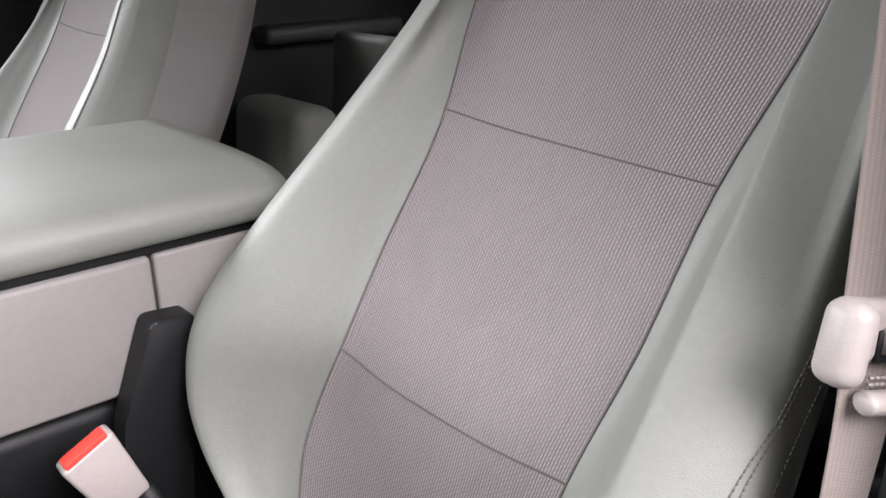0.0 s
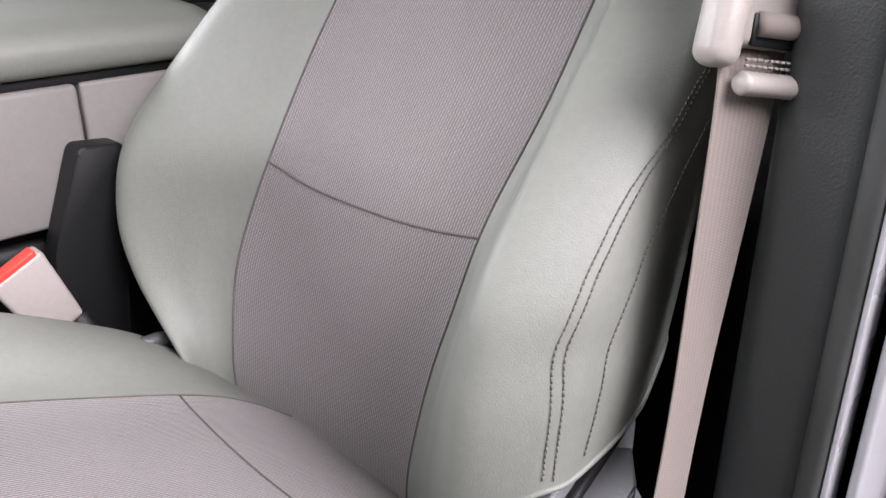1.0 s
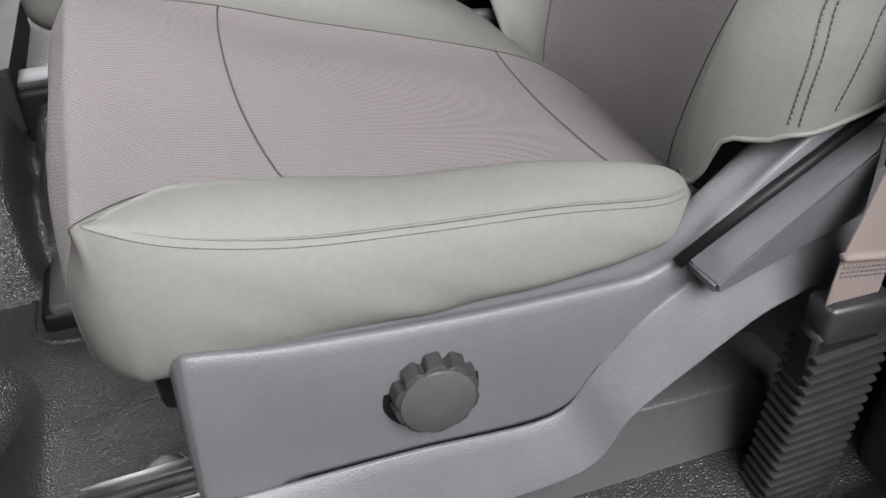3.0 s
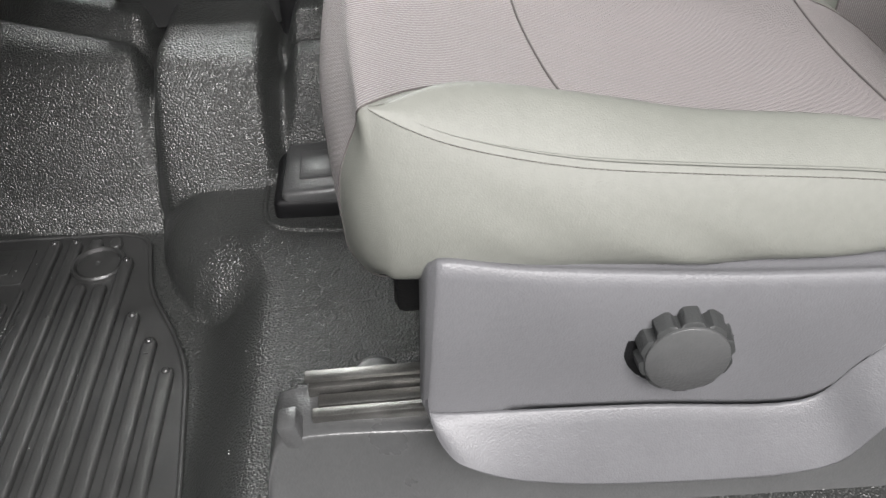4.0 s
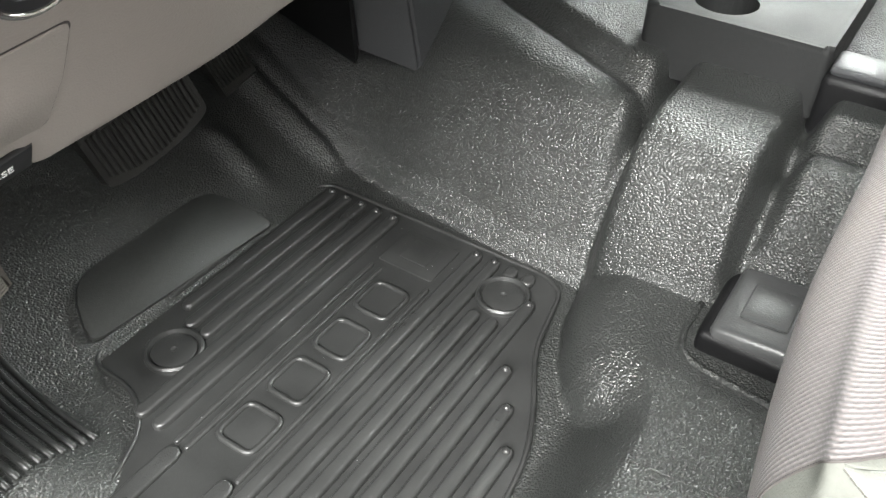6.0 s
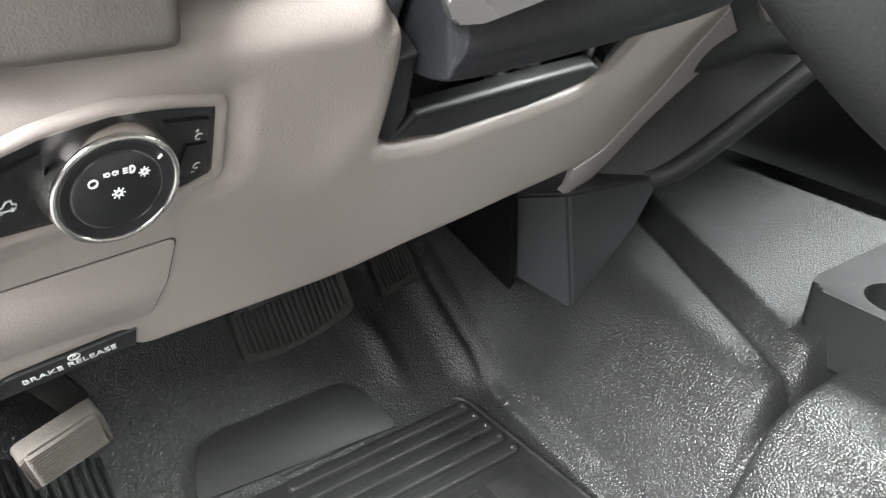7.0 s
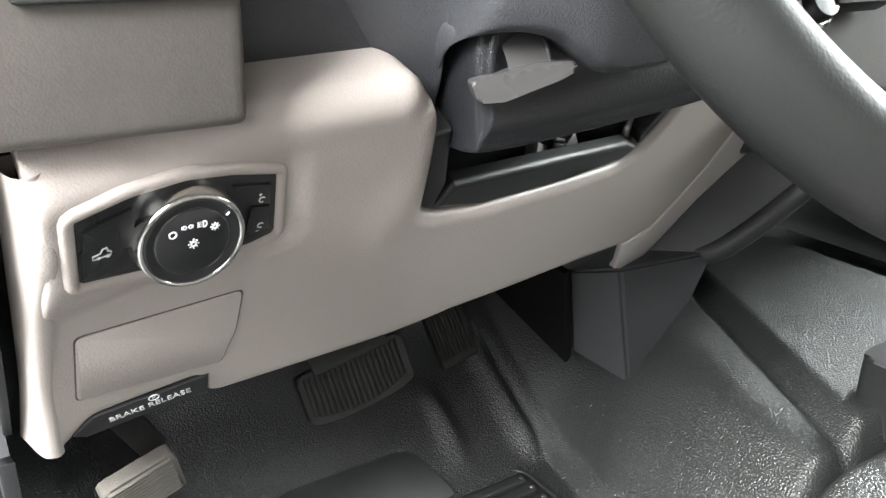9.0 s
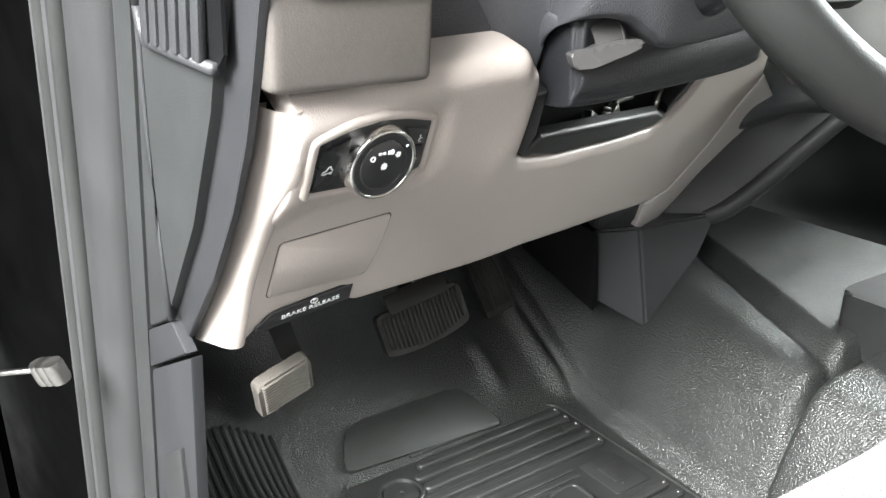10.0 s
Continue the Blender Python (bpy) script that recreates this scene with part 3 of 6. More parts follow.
LINE_B = [(0.418, -0.060), (0.441, -0.066), (0.488, -0.075), (0.541, -0.108), (0.581, -0.147), (0.62, -0.19)]
stitches("flank_stitching", flank_line(g, LINE_A), back, 0.0030, 0.0012, 0.0006)
stitches("flank_stitching", flank_line(g, LINE_A, 0.006), back, 0.0030, 0.0012, 0.0006)
stitches("flank_stitching", flank_line(g, LINE_B), back, 0.0030, 0.0012, 0.0006)

def cushion(parent, side, yc):
    """The seat cushion. Stations run from the rear over the front edge and down."""
    rows = [  # x, z of the middle, outer cloth edge, inner cloth edge, crest, underside, outer flank, inner flank
        (-0.060, 0.284, -0.120, -0.330, 0.010, 0.285, -0.075, -0.50), (-0.015, 0.316, -0.119, -0.345, 0.022, 0.292, -0.050, -0.525), (0.03, 0.332, -0.119, -0.366, 0.032, 0.298, -0.036, -0.54),
        (0.13, 0.346, -0.119, -0.416, 0.034, 0.300, -0.032, -0.548), (0.23, 0.360, -0.121, -0.460, 0.030, 0.303, -0.030, -0.56), (0.31, 0.376, -0.113, -0.490, 0.026, 0.305, -0.030, -0.568),
        (0.385, 0.392, -0.103, -0.505, 0.013, 0.302, -0.032, -0.566), (0.438, 0.402, -0.055, -0.515, 0.003, 0.300, -0.038, -0.555), (0.454, 0.390, -0.056, -0.52, 0.004, 0.298, -0.048, -0.545),
        (0.470, 0.362, -0.058, -0.51, 0.0, 0.296, -0.054, -0.53), (0.472, 0.326, -0.062, -0.50, 0.0, 0.294, -0.058, -0.52), (0.466, 0.290, -0.068, -0.48, 0.0, 0.290, -0.063, -0.51), (0.440, 0.266, -0.078, -0.47, 0.0, 0.284, -0.07, -0.50), (0.36, 0.256, -0.13, -0.46, 0.0, 0.28, -0.09, -0.49)]
    ctrl = []
    ref = [(0.05, -0.064, 0.286), (0.05, -0.037, 0.302), (0.05, -0.033, 0.318), (0.05, -0.045, 0.345), (0.05, -0.072, 0.372), (0.05, -0.090, 0.364)]
    for n, (x, z, ro, ri, c, zb, fo, fi) in enumerate(rows):
        k = 0.008 if z > 0.37 and n < 7 else 0.0
        s = float(sm(6.0, 9.0, n))
        zi = z + 0.010 * min(1, max(0, x / 0.3))
        up = float(np.interp(x, (-0.06, 0.0, 0.05, 0.13, 0.23, 0.33, 0.43), (-0.026, -0.033, -0.026, 0.002, 0.026, 0.032, 0.010))) * (1 - s)
        d = [s * (0.025 + 0.040 * (1 - q / 6.0) ** 2) for q in range(6)]
        zs = float(np.interp(x, (0.0, 0.13, 0.266, 0.347, 0.40, 0.439), (0.340, 0.358, 0.373, 0.383, 0.396, 0.404))) if n < 8 else z + 0.35 * c
        y3, y4, y5 = fo - 0.012 * (1 - s), fo - 0.018 - 0.25 * (fo - ro), ro * 0.55 + fo * 0.45 - 0.012
        ro2 = min(ro, fo - 0.016)
        y4, y5 = y3 + (ro2 - y3) * (0.42 - 0.09 * s), y3 + (ro2 - y3) * (0.70 - 0.03 * s)
        fl = [(x - d[0], fo - 0.03 * (1 - s) - 0.004, zb - 0.012), (x - d[1], fo - 0.004 + 0.004 * s, zb + 0.004), (x - d[2], fo + 0.003 * (1 - s), zb * 0.55 + z * 0.45), (x - d[3], y3, zs),
                (x - d[4], y4, z + c + k * 0.5 + (0.006 if n == 6 else 0.0)), (x - d[5], y5, z + 0.75 * c + k * 0.4 + (0.009 if n == 6 else 0.003 if n == 5 else 0.0))]
        if n < 3:  # the roll closes to a round nose
            xn, k2, mid = ((0.003, 0.04, (-0.066, 0.332)), (0.016, 0.50, (-0.065, 0.333)), (0.050, 0.82, (-0.062, 0.335)))[n]
            fl = [(xn, mid[0] + k2 * (y - (-0.064)), mid[1] + k2 * (zz - 0.334)) for (_, y, zz) in ref]
        puff = (0.004, 0.010, 0.017, 0.010, 0.003)[n - 5] if 5 <= n <= 9 else 0.0  # the front corner is plump
        ctrl.append(fl + [(x - 0.017 * s, ro2, z + 0.1 * c + puff), (x, ro2 * 0.66 + ri * 0.34, z), (x, ro2 * 0.34 + ri * 0.66, zi), (x, ri, zi + 0.2 * c),
                     (x - d[4], ri * 0.55 + fi * 0.45, zi + 1.2 * c + 0.8 * up), (x - d[3], fi + 0.025, zi + 1.4 * c + up), (x - d[1], fi, zb * 0.5 + zi * 0.5), (x - d[0], fi + 0.02, zb - 0.012)])
    ctrl = np.array(ctrl)
    if side < 0:
        ctrl[..., 1] = 2 * yc - ctrl[..., 1]
    g = refine(ctrl, 8, 6)
    X, Z = g[:, :19, 0], g[:, :19, 2]  # slack folds in the side
    fade = np.clip((X - 0.02) / 0.05, 0, 1) * np.clip((0.40 - X) / 0.05, 0, 1) * np.sin(np.linspace(0, math.pi, 19))[None, :]
    g[:, :19, 1] += fade * (0.0016 * np.sin(46 * X - 60 * Z) * np.sin(13 * X + 1.0) + 0.0012 * np.sin(90 * X - 170 * Z + 2) * np.sin(21 * X) ** 2)
    flip = side < 0
    shift = (g[56, 36] - g[56, 18]) * 0.85  # the stitched seam climbs to the tip of the roll
    for r in range(38, 57):
        for j in range(6, 36):
            g[r, j] += shift * ((r - 38) / 18) ** 2.2 * math.cos(math.pi / 2 * min(1, abs(j - 18) / (12 if j < 18 else 18))) ** 2
    line = g[56, 18] + (g[56, 36] - g[56, 18]) * np.linspace(0, 1, 19)[:, None]  # the roll runs out flat at the corner
    gap = line - g[56, 18:37]
    for r in range(47, 57):
        g[r, 18:37] += gap * ((r - 47) / 9) ** 2
    # the side panel wraps round the front corner to the seam of the cloth
    seam = np.array([g[int(round(92 - 36 * j / 18)), 36] for j in range(19)])
    out_dir = np.array((0.75, 0.65 if side > 0 else -0.65, 0))
    wrap = [g[56, :19] * (1 - t) + seam * t + out_dir * 0.005 * math.sin(math.pi * t) * np.sin(np.linspace(0.5, math.pi, 19))[:, None] for t in np.linspace(0, 1, 19)[1:]]
    patch("side_outer", np.concatenate([g[:57, :19], np.array(wrap)]), VINYL, parent, "pale grey-green vinyl side", flip)
    patch("roll_outer", g[:57, 18:37], VINYL, parent, "pale grey-green vinyl roll", flip)
    patch("insert", g[:, 36:55], CLOTH, parent, "mauve-grey ribbed cloth centre and front", flip)
    patch("roll_inner", g[:, 54:], VINYL, parent, "pale grey-green vinyl roll", flip)
    under = g[:, [0, -1]]
    patch("underside", under, BLACK, parent, "", not flip)
    return g


pad = thing("cushion", (0.2, SEAT_Y, 0.29), "", "")
pad.parent = driver_seat
pad.matrix_parent_inverse = Matrix.Translation(-Vector(driver_seat.location))
c = cushion(pad, 1, SEAT_Y)
for j in (36, 54):
    tube("edge_seam", [tuple(p + np.array((0, 0, 0.0006))) for p in c[2:100, j]], 0.0006, SEAM, pad, 6)
outer_line = [tuple(p + np.array((0, 0.0006, 0.0004))) for p in np.concatenate([c[8:57, 18], c[56, 20:37:2]])]
stitches("stitching", outer_line, pad)
tube("piping", [(p[0], p[1] - 0.0035, p[2] + 0.0045) for p in outer_line[:-14]], [0.0011 * min(1, (len(outer_line) - 14 - i) / 14) for i in range(len(outer_line) - 14)], VINYL, pad, 6)


def run_across(g, x0, sag, j0=36, j1=55):
    pts = []
    for j in range(j0, j1):
        f = (j - j0) / (j1 - j0 - 1) * 2 - 1
        x = x0 + sag * (1 - f * f)
        col = g[:60, j]
        k = int(np.clip(np.searchsorted(col[:, 0], x), 1, len(col) - 1))
        a, b = col[k - 1], col[k]
        p = a + (b - a) * (x - a[0]) / (b[0] - a[0])
        pts.append((p[0], p[1], p[2] + 0.0005))
    return pts


for x0, sag in ((0.303, 0.014), (0.040, 0.004)):
    tube("cross_seam", run_across(c, x0, sag), 0.0009, SEAM, pad, 6)

# charcoal side cover with its flared lower edge
cover_rows = [  # top, ridge, lower edge
    (0.408, 0.300, 0.409, 0.216, 0.406, 0.212), (0.407, 0.314, 0.410, 0.208, 0.404, 0.198), (0.401, 0.325, 0.407, 0.203, 0.396, 0.184), (0.388, 0.329, 0.396, 0.200, 0.380, 0.168), (0.330, 0.318, 0.335, 0.196, 0.335, 0.147), (0.210, 0.306, 0.250, 0.192, 0.250, 0.135),
    (0.105, 0.301, 0.137, 0.185, 0.122, 0.137), (0.064, 0.302, 0.100, 0.222, 0.082, 0.186), (0.036, 0.316, 0.060, 0.264, 0.030, 0.224), (0.0, 0.346, 0.019, 0.292, -0.022, 0.258),
    (-0.045, 0.385, -0.025, 0.318, -0.062, 0.272), (-0.10, 0.422, -0.090, 0.345, -0.112, 0.288), (-0.135, 0.430, -0.135, 0.355, -0.150, 0.295)]
ctrl = []
for i, (xt, zt, xr, zr, xb, zb) in enumerate(cover_rows):
    e = (0.034, 0.015, 0.004)[i] if i < 3 else 0.0
    yi, dz = (-0.11, 0.006) if i < 7 else (-0.070, 0.03)
    ctrl.append([(xt, yi, zt - dz), (xt, -0.054 - 0.5 * e, zt + 0.001), (xt, -0.033 - e, zt - 0.003), (xt * 0.93 + xr * 0.07, -0.0205 - e, zt * 0.9 + zr * 0.1), (xr, -0.020 - e, zr * 0.97 + zt * 0.03), (xr, -0.017 - e, zr - 0.004),
                 (xb * 0.92 + xr * 0.08, 0.006 - e, zb * 0.88 + zr * 0.12), (xb, 0.004 - e, zb), (xb, -0.03, zb - 0.004), (xb, -0.11, zb)])
patch("side_cover", refine(np.array(ctrl), 6, 4), CHARCOAL, driver_seat, "charcoal grained plastic side cover", True)
raw("cover_front", [(0.407, -0.12, 0.296), (0.407, -0.062, 0.297), (0.407, -0.052, 0.29), (0.408, -0.052, 0.214), (0.405, -0.030, 0.211), (0.405, -0.12, 0.204)], [(0, 1, 2, 3, 4, 5)], CHARCOAL, driver_seat, smooth=False)
# black block put in for the shaded gap under the cushion's front
block("cushion_gap_fill", (0.05, 0.40, 0.075), BLACK, driver_seat, (0.400, -0.30, 0.252), (0, 0, 0), 0.008, 2)
# recline lever
lv = bmesh.new()
ends = []
for top, edge, low, back in (((0.040, -0.004, 0.314), (0.033, 0.018, 0.309), (0.022, 0.006, 0.290), (0.030, -0.030, 0.296)), ((-0.108, -0.002, 0.404), (-0.082, 0.018, 0.396), (-0.104, 0.004, 0.330), (-0.112, -0.030, 0.360))):
    mid = [(a_ + b_) / 2 for a_, b_ in zip(top, back)]
    ends.append([lv.verts.new(p) for p in (top, edge, low, back, (mid[0], -0.034, mid[2] + 0.006))])
for i in range(5):
    lv.faces.new((ends[0][i], ends[0][(i + 1) % 5], ends[1][(i + 1) % 5], ends[1][i]))
lv.faces.new(ends[0][::-1])
lv.faces.new(ends[1])
bmesh.ops.bevel(lv, geom=lv.edges[:], offset=0.0025, segments=2, affect="EDGES")
tube("lever_gap", [(0.044, -0.0165, 0.3100), (-0.030, -0.0165, 0.3580), (-0.110, -0.0165, 0.4080)], 0.0050, BLACK, driver_seat, 8)
part("recline_lever", lv, CHARCOAL, driver_seat, "charcoal wedge-shaped recline lever", True)
# fluted lumbar knob
knob_axis = axes((0.236, -0.022, 0.250), (1, 0, 0), (0.06, 1, 0.03)) @ Matrix.Diagonal((0.98, 0.98, 0.66, 1))


def flutes(t, k):
    return 1 - (0.0, 0.22, 0.20, 0.17, 0.10, 0.0, 0.0)[k] * max(0, math.cos(10 * t)) ** 2


turned("knob", [(0.034, 0.0), (0.0338, 0.003), (0.0332, 0.012), (0.0325, 0.020), (0.0318, 0.0255), (0.0292, 0.0268), (0.020, 0.0268)], knob_axis, TRIM_GREY, driver_seat, 88, "fluted round charcoal adjuster knob", flutes)
turned("knob_face", [(0.0288, 0.0258), (0.0284, 0.0290), (0.0272, 0.0302), (0.010, 0.0306), (0.001, 0.0306)], knob_axis, RUNNER, driver_seat, 40)
turned("knob_well", [(0.0385, 0.0), (0.038, 0.0025), (0.036, 0.003), (0.001, 0.003)], axes((0.237, -0.0225, 0.250), (1, 0, 0), (0, 1, 0.03)), BLACK, driver_seat, 40)
# dark cover on the inner side of the backrest hinge
prism("hinge_cover", rounded([(-0.015, 0.522), (0.032, 0.518), (0.004, 0.30), (-0.07, 0.30), (-0.055, 0.42)], 0.008), (0, -0.578, 0), (-1, 0, 0), (0, 0, 1), 0.03, BLACK, driver_seat, 0.004)
tube("latch_rod", [(-0.04, -0.500, 0.322), (0.003, -0.491, 0.336), (0.022, -0.486, 0.341)], [0.008, 0.008, 0.006], TRIM_MID, driver_seat, 10)
# seat frame under the cushion
block("seat_frame", (0.46, 0.40, 0.05), BLACK, driver_seat, (0.18, -0.30, 0.225), (0, -4, 0), 0.006)
for y in (-0.10, -0.49):
    block("frame_leg", (0.36, 0.03, 0.10), BLACK, driver_seat, (0.17, y, 0.165), (0, -3, 0), 0.004)

# seat runners on the floor
outer_runner = thing("seat_runner", (0.2, -0.06, 0.07), "black plastic seat runner cover with an exposed steel rail end", "seat rail", "seat rails")
rc = []
for x, zt, y0, y1 in ((0.532, 0.085, -0.105, -0.030), (0.526, 0.125, -0.100, -0.040), (0.505, 0.148, -0.095, -0.046), (0.40, 0.150, -0.095, -0.044), (0.15, 0.140, -0.095, -0.040), (-0.12, 0.128, -0.095, -0.036)):
    rc.append([(x, y0 - 0.015, 0.05), (x, y0 - 0.003, zt - 0.01), (x, y0 + 0.006, zt), (x, y1 - 0.004, zt), (x, y1 + 0.004, zt - 0.012), (x, y1 + 0.022, 0.075), (x, y1 + 0.030, 0.062), (x, y1 + 0.055, 0.056), (x, y1 + 0.06, 0.03)])
patch("runner_cover", refine(np.array(rc), 5, 4), RUNNER, outer_runner, "", True)
raw("cover_end", [tuple(p) for p in rc[0]], [tuple(range(9))], BLACK, outer_runner, smooth=False)
for y, z, w, h, x1 in ((-0.089, 0.158, 0.014, 0.014, 0.496), (-0.0735, 0.156, 0.012, 0.010, 0.488), (-0.060, 0.1565, 0.009, 0.013, 0.492)):
    block("rail", (0.34, w, h), RAIL, outer_runner, (x1 - 0.17, y, z), (0, 1.5, 0), 0.0015)
block("rail_channel", (0.33, 0.030, 0.010), BLACK, outer_runner, (0.322, -0.074, 0.152), (0, 1.5, 0), 0.001)
block("rail_lip", (0.10, 0.010, 0.004), RAIL, outer_runner, (0.448, -0.090, 0.1665), (0, 1.5, 0), 0.001)
part("rail_stop", block_bm((0.016, 0.022, 0.034), pose(0.507, -0.054, 0.146, 0, 12, 0), 0.004, 2), RUNNER, outer_runner, "grey plastic rail stop", True)
inner_runner = thing("seat_runner", (0.45, -0.5, 0.07), "black seat runner with a grey moulded end cap", "seat rail", "seat rails")
block("runner_base", (0.46, 0.135, 0.030), BLACK, inner_runner, (0.328, -0.492, 0.082), (0, 0, 0), 0.008, 3)
block("end_cap", (0.095, 0.110, 0.022), RUNNER, inner_runner, (0.500, -0.482, 0.098), (0, 4, 0), 0.008, 3)
block("cap_inset", (0.046, 0.056, 0.004), RUNNER, inner_runner, (0.505, -0.482, 0.1095), (0, 4, 0), 0.002)
block("rail", (0.30, 0.036, 0.035), BLACK, inner_runner, (0.30, -0.50, 0.125), (0, 0, 0), 0.003)
for x in (0.43, 0.40, 0.37):
    block("rail_tooth", (0.016, 0.05, 0.012), RAIL, inner_runner, (x, -0.515, 0.147), (0, 0, 0), 0.003)
rim_line = spline([(0.44, -0.392), (0.53, -0.402), (0.560, -0.414), (0.571, -0.440), (0.571, -0.49)], 6)
tagged(tube("pocket_rim", [(a, b, float(floor_height(a, b)) + 0.0005) for a, b in rim_line], 0.0035, FLOOR, None, 8), "raised rim of the flooring round the runner pocket", "trim", kind="structure")
floor_plug = turned("floor_plug", [(0.021, -0.006), (0.021, 0.001), (0.0195, 0.0028), (0.015, 0.0042), (0.008, 0.005), (0.001, 0.0052)], Matrix.Translation((0.447, -0.172, 0.0765)), RUBBER, None, 28)
tagged(floor_plug, "round black vinyl plug in the flooring", "plug")

# ---------------------------------------------------------------- belt and buckle
belt = thing("seat_belt", (-0.1, 0.02, 0.05), "taupe woven seat belt hanging beside the seat with its tongue", "seat belt")
ACROSS = Vector((0.93, -0.37, 0.0))
ribbon("webbing", [(-0.212, -0.015, 1.02), (-0.187, -0.001, 0.86), (-0.170, 0.010, 0.775), (-0.150, 0.022, 0.68), (-0.140, 0.028, 0.64), (-0.112, 0.033, 0.50), (-0.083, 0.038, 0.36), (-0.074, 0.040, 0.31), (-0.074, 0.040, 0.25)], tuple(ACROSS), 0.048, 0.0024, WEB, belt, across_end=(1.0, -0.03, 0.0), waist=0.24)
# the tongue, in axes along the strap's width, out of the strap and up it
t_right, t_up = (-ACROSS + Vector((0, 0, -0.16))).normalized(), Vector((-0.10, -0.10, 1)).normalized()
t_out = t_right.cross(t_up).normalized()
if t_out.y < 0:
    t_out = -t_out
t_up = t_out.cross(t_right) if t_out.cross(t_right).z > 0 else t_right.cross(t_out)
TM = Matrix((t_right, t_out, t_up)).transposed().to_4x4()
TM.translation = Vector((-0.118, 0.008, 0.684))


def tongue_part(name, size, at, mat, bevel, seg=4, label="", turn=0):
    bm = block_bm(size, Matrix.Translation(at) @ pose(0, 0, 0, 0, turn, 0), bevel, seg)
    bmesh.ops.transform(bm, matrix=TM, verts=bm.verts)
    bmesh.ops.recalc_face_normals(bm, faces=bm.faces)
    return part(name, bm, mat, belt, label, True)


tongue_part("tongue_head", (0.070, 0.016, 0.034), (0.037, 0.006, 0.002), TAN_PLASTIC, 0.006, 4, "taupe plastic tongue head")
tongue_part("thumb_cap", (0.021, 0.026, 0.046), (0.006, 0.010, -0.004), TAN_PLASTIC, 0.0095, 5, "rounded taupe thumb cap", 6)
tongue_part("tongue_slot", (0.046, 0.004, 0.018), (0.046, 0.0135, -0.005), BLACK, 0.0018, 2)
tube("belt_turn", [TM @ Vector((0.026 + 0.044 * q, 0.015, -0.002)) for q in (0, 0.5, 1)], 0.0085, WEB, belt, 14, label="webbing turned through the tongue", flat=0.8)
tube("stop_bar", [TM @ Vector((0.0165 + 0.0022 * i, 0.018, -0.034)) for i in range(20)], [0.0060] + [0.0080, 0.0068] * 9 + [0.0060], TAN_PLASTIC, belt, 14, label="ribbed taupe plastic stop bar", flat=0.85)
stitches("tongue_stitching", [TM @ Vector((0.020, 0.0165, -0.021)), TM @ Vector((0.058, 0.0165, -0.021))], belt, 0.003, 0.0012, 0.0009, TAN_PLASTIC)
stitches("tongue_stitching", [TM @ Vector((0.020, 0.0165, -0.0245)), TM @ Vector((0.058, 0.0165, -0.0245))], belt, 0.003, 0.0012, 0.0009, TAN_PLASTIC)
FA = Vector((1.0, -0.03, 0.0))
fold_mid = Vector((-0.075, 0.0435, 0.326))
tube("belt_fold", [fold_mid + FA * q + Vector((0, 0, q * 0.16)) for q in (0.026, 0.0, -0.027)], 0.0042, WEB, belt, 10, flat=0.7)
for dz in (-0.011, -0.015, -0.019):
    stitches("fold_stitching", [fold_mid + FA * q + Vector((-0.0006, -0.0012, dz + q * 0.16)) for q in (0.022, -0.022)], belt, 0.003, 0.0015, 0.0006, THREAD)
BT = pose(0, 0, 0, 0, 0, -4)
boot = part("boot", block_bm((0.060, 0.030, 0.036), Matrix.Translation((-0.078, 0.037, 0.268)) @ BT, 0.007, 3), BOOT, belt, "black rubber boot with concertina folds", True)
for i in range(18):
    part("boot_fold", block_bm((0.068, 0.038, 0.0056), Matrix.Translation((-0.078 + 0.0006 * i, 0.037, 0.244 - i * 0.0108)) @ BT @ pose(0, 0, 0, 0, 8, 0), 0.0024, 2), BOOT, boot, "", True)
part("boot_core", block_bm((0.060, 0.026, 0.21), Matrix.Translation((-0.073, 0.037, 0.155)) @ BT, 0.004, 1), BLACK, boot, "", True)

buckle = thing("belt_buckle", (0.06, -0.55, 0.36), "taupe seat belt buckle with a red press button", "belt buckle")
bk = Matrix(((-0.895, 0, 0.40, 0.103), (0, 1, 0, -0.556), (0.446, 0, 0.915, 0.4285), (0, 0, 0, 1)))
body = block_bm((0.052, 0.026, 0.082), Matrix.Translation((0, 0, -0.041)), 0.005, 3)
for v in body.verts:
    v.co.x *= 1 + 0.10 * (v.co.z + 0.041) / 0.041
bmesh.ops.transform(body, matrix=bk, verts=body.verts)
part("case", body, BUCKLE, buckle, "", True)
part("press_button", block_bm((0.046, 0.017, 0.008), bk @ Matrix.Translation((0, 0.003, 0.0)), 0.002, 2), RED, buckle, "red press button", True)
part("latch_slot", block_bm((0.040, 0.003, 0.003), bk @ Matrix.Translation((0, -0.0085, 0.0005)), 0.0005, 1), BLACK, buckle)
tube("stalk", [(0.055, -0.556, 0.36), (0.035, -0.558, 0.31), (0.02, -0.558, 0.25)], [0.012, 0.010, 0.010], BLACK, buckle, 10)

for run in ([(0.554, -0.268), (0.505, -0.274), (0.437, -0.278)], [(0.496, -0.264), (0.489, -0.195)]):
    line = np.array(run)
    pts = [line[0] + (line[-1] - line[0]) * f if len(line) == 2 else np.array((np.interp(f, (0, 0.42, 1), line[:, 0]), np.interp(f, (0, 0.42, 1), line[:, 1]))) for f in np.linspace(0, 1, 14)]
    tagged(tube("floor_seam", [(a, b, float(floor_height(a, b)) + 0.0001) for a, b in pts], 0.0008, FLOOR, None, 6), "raised moulding line in the black vinyl flooring", "trim", kind="structure")

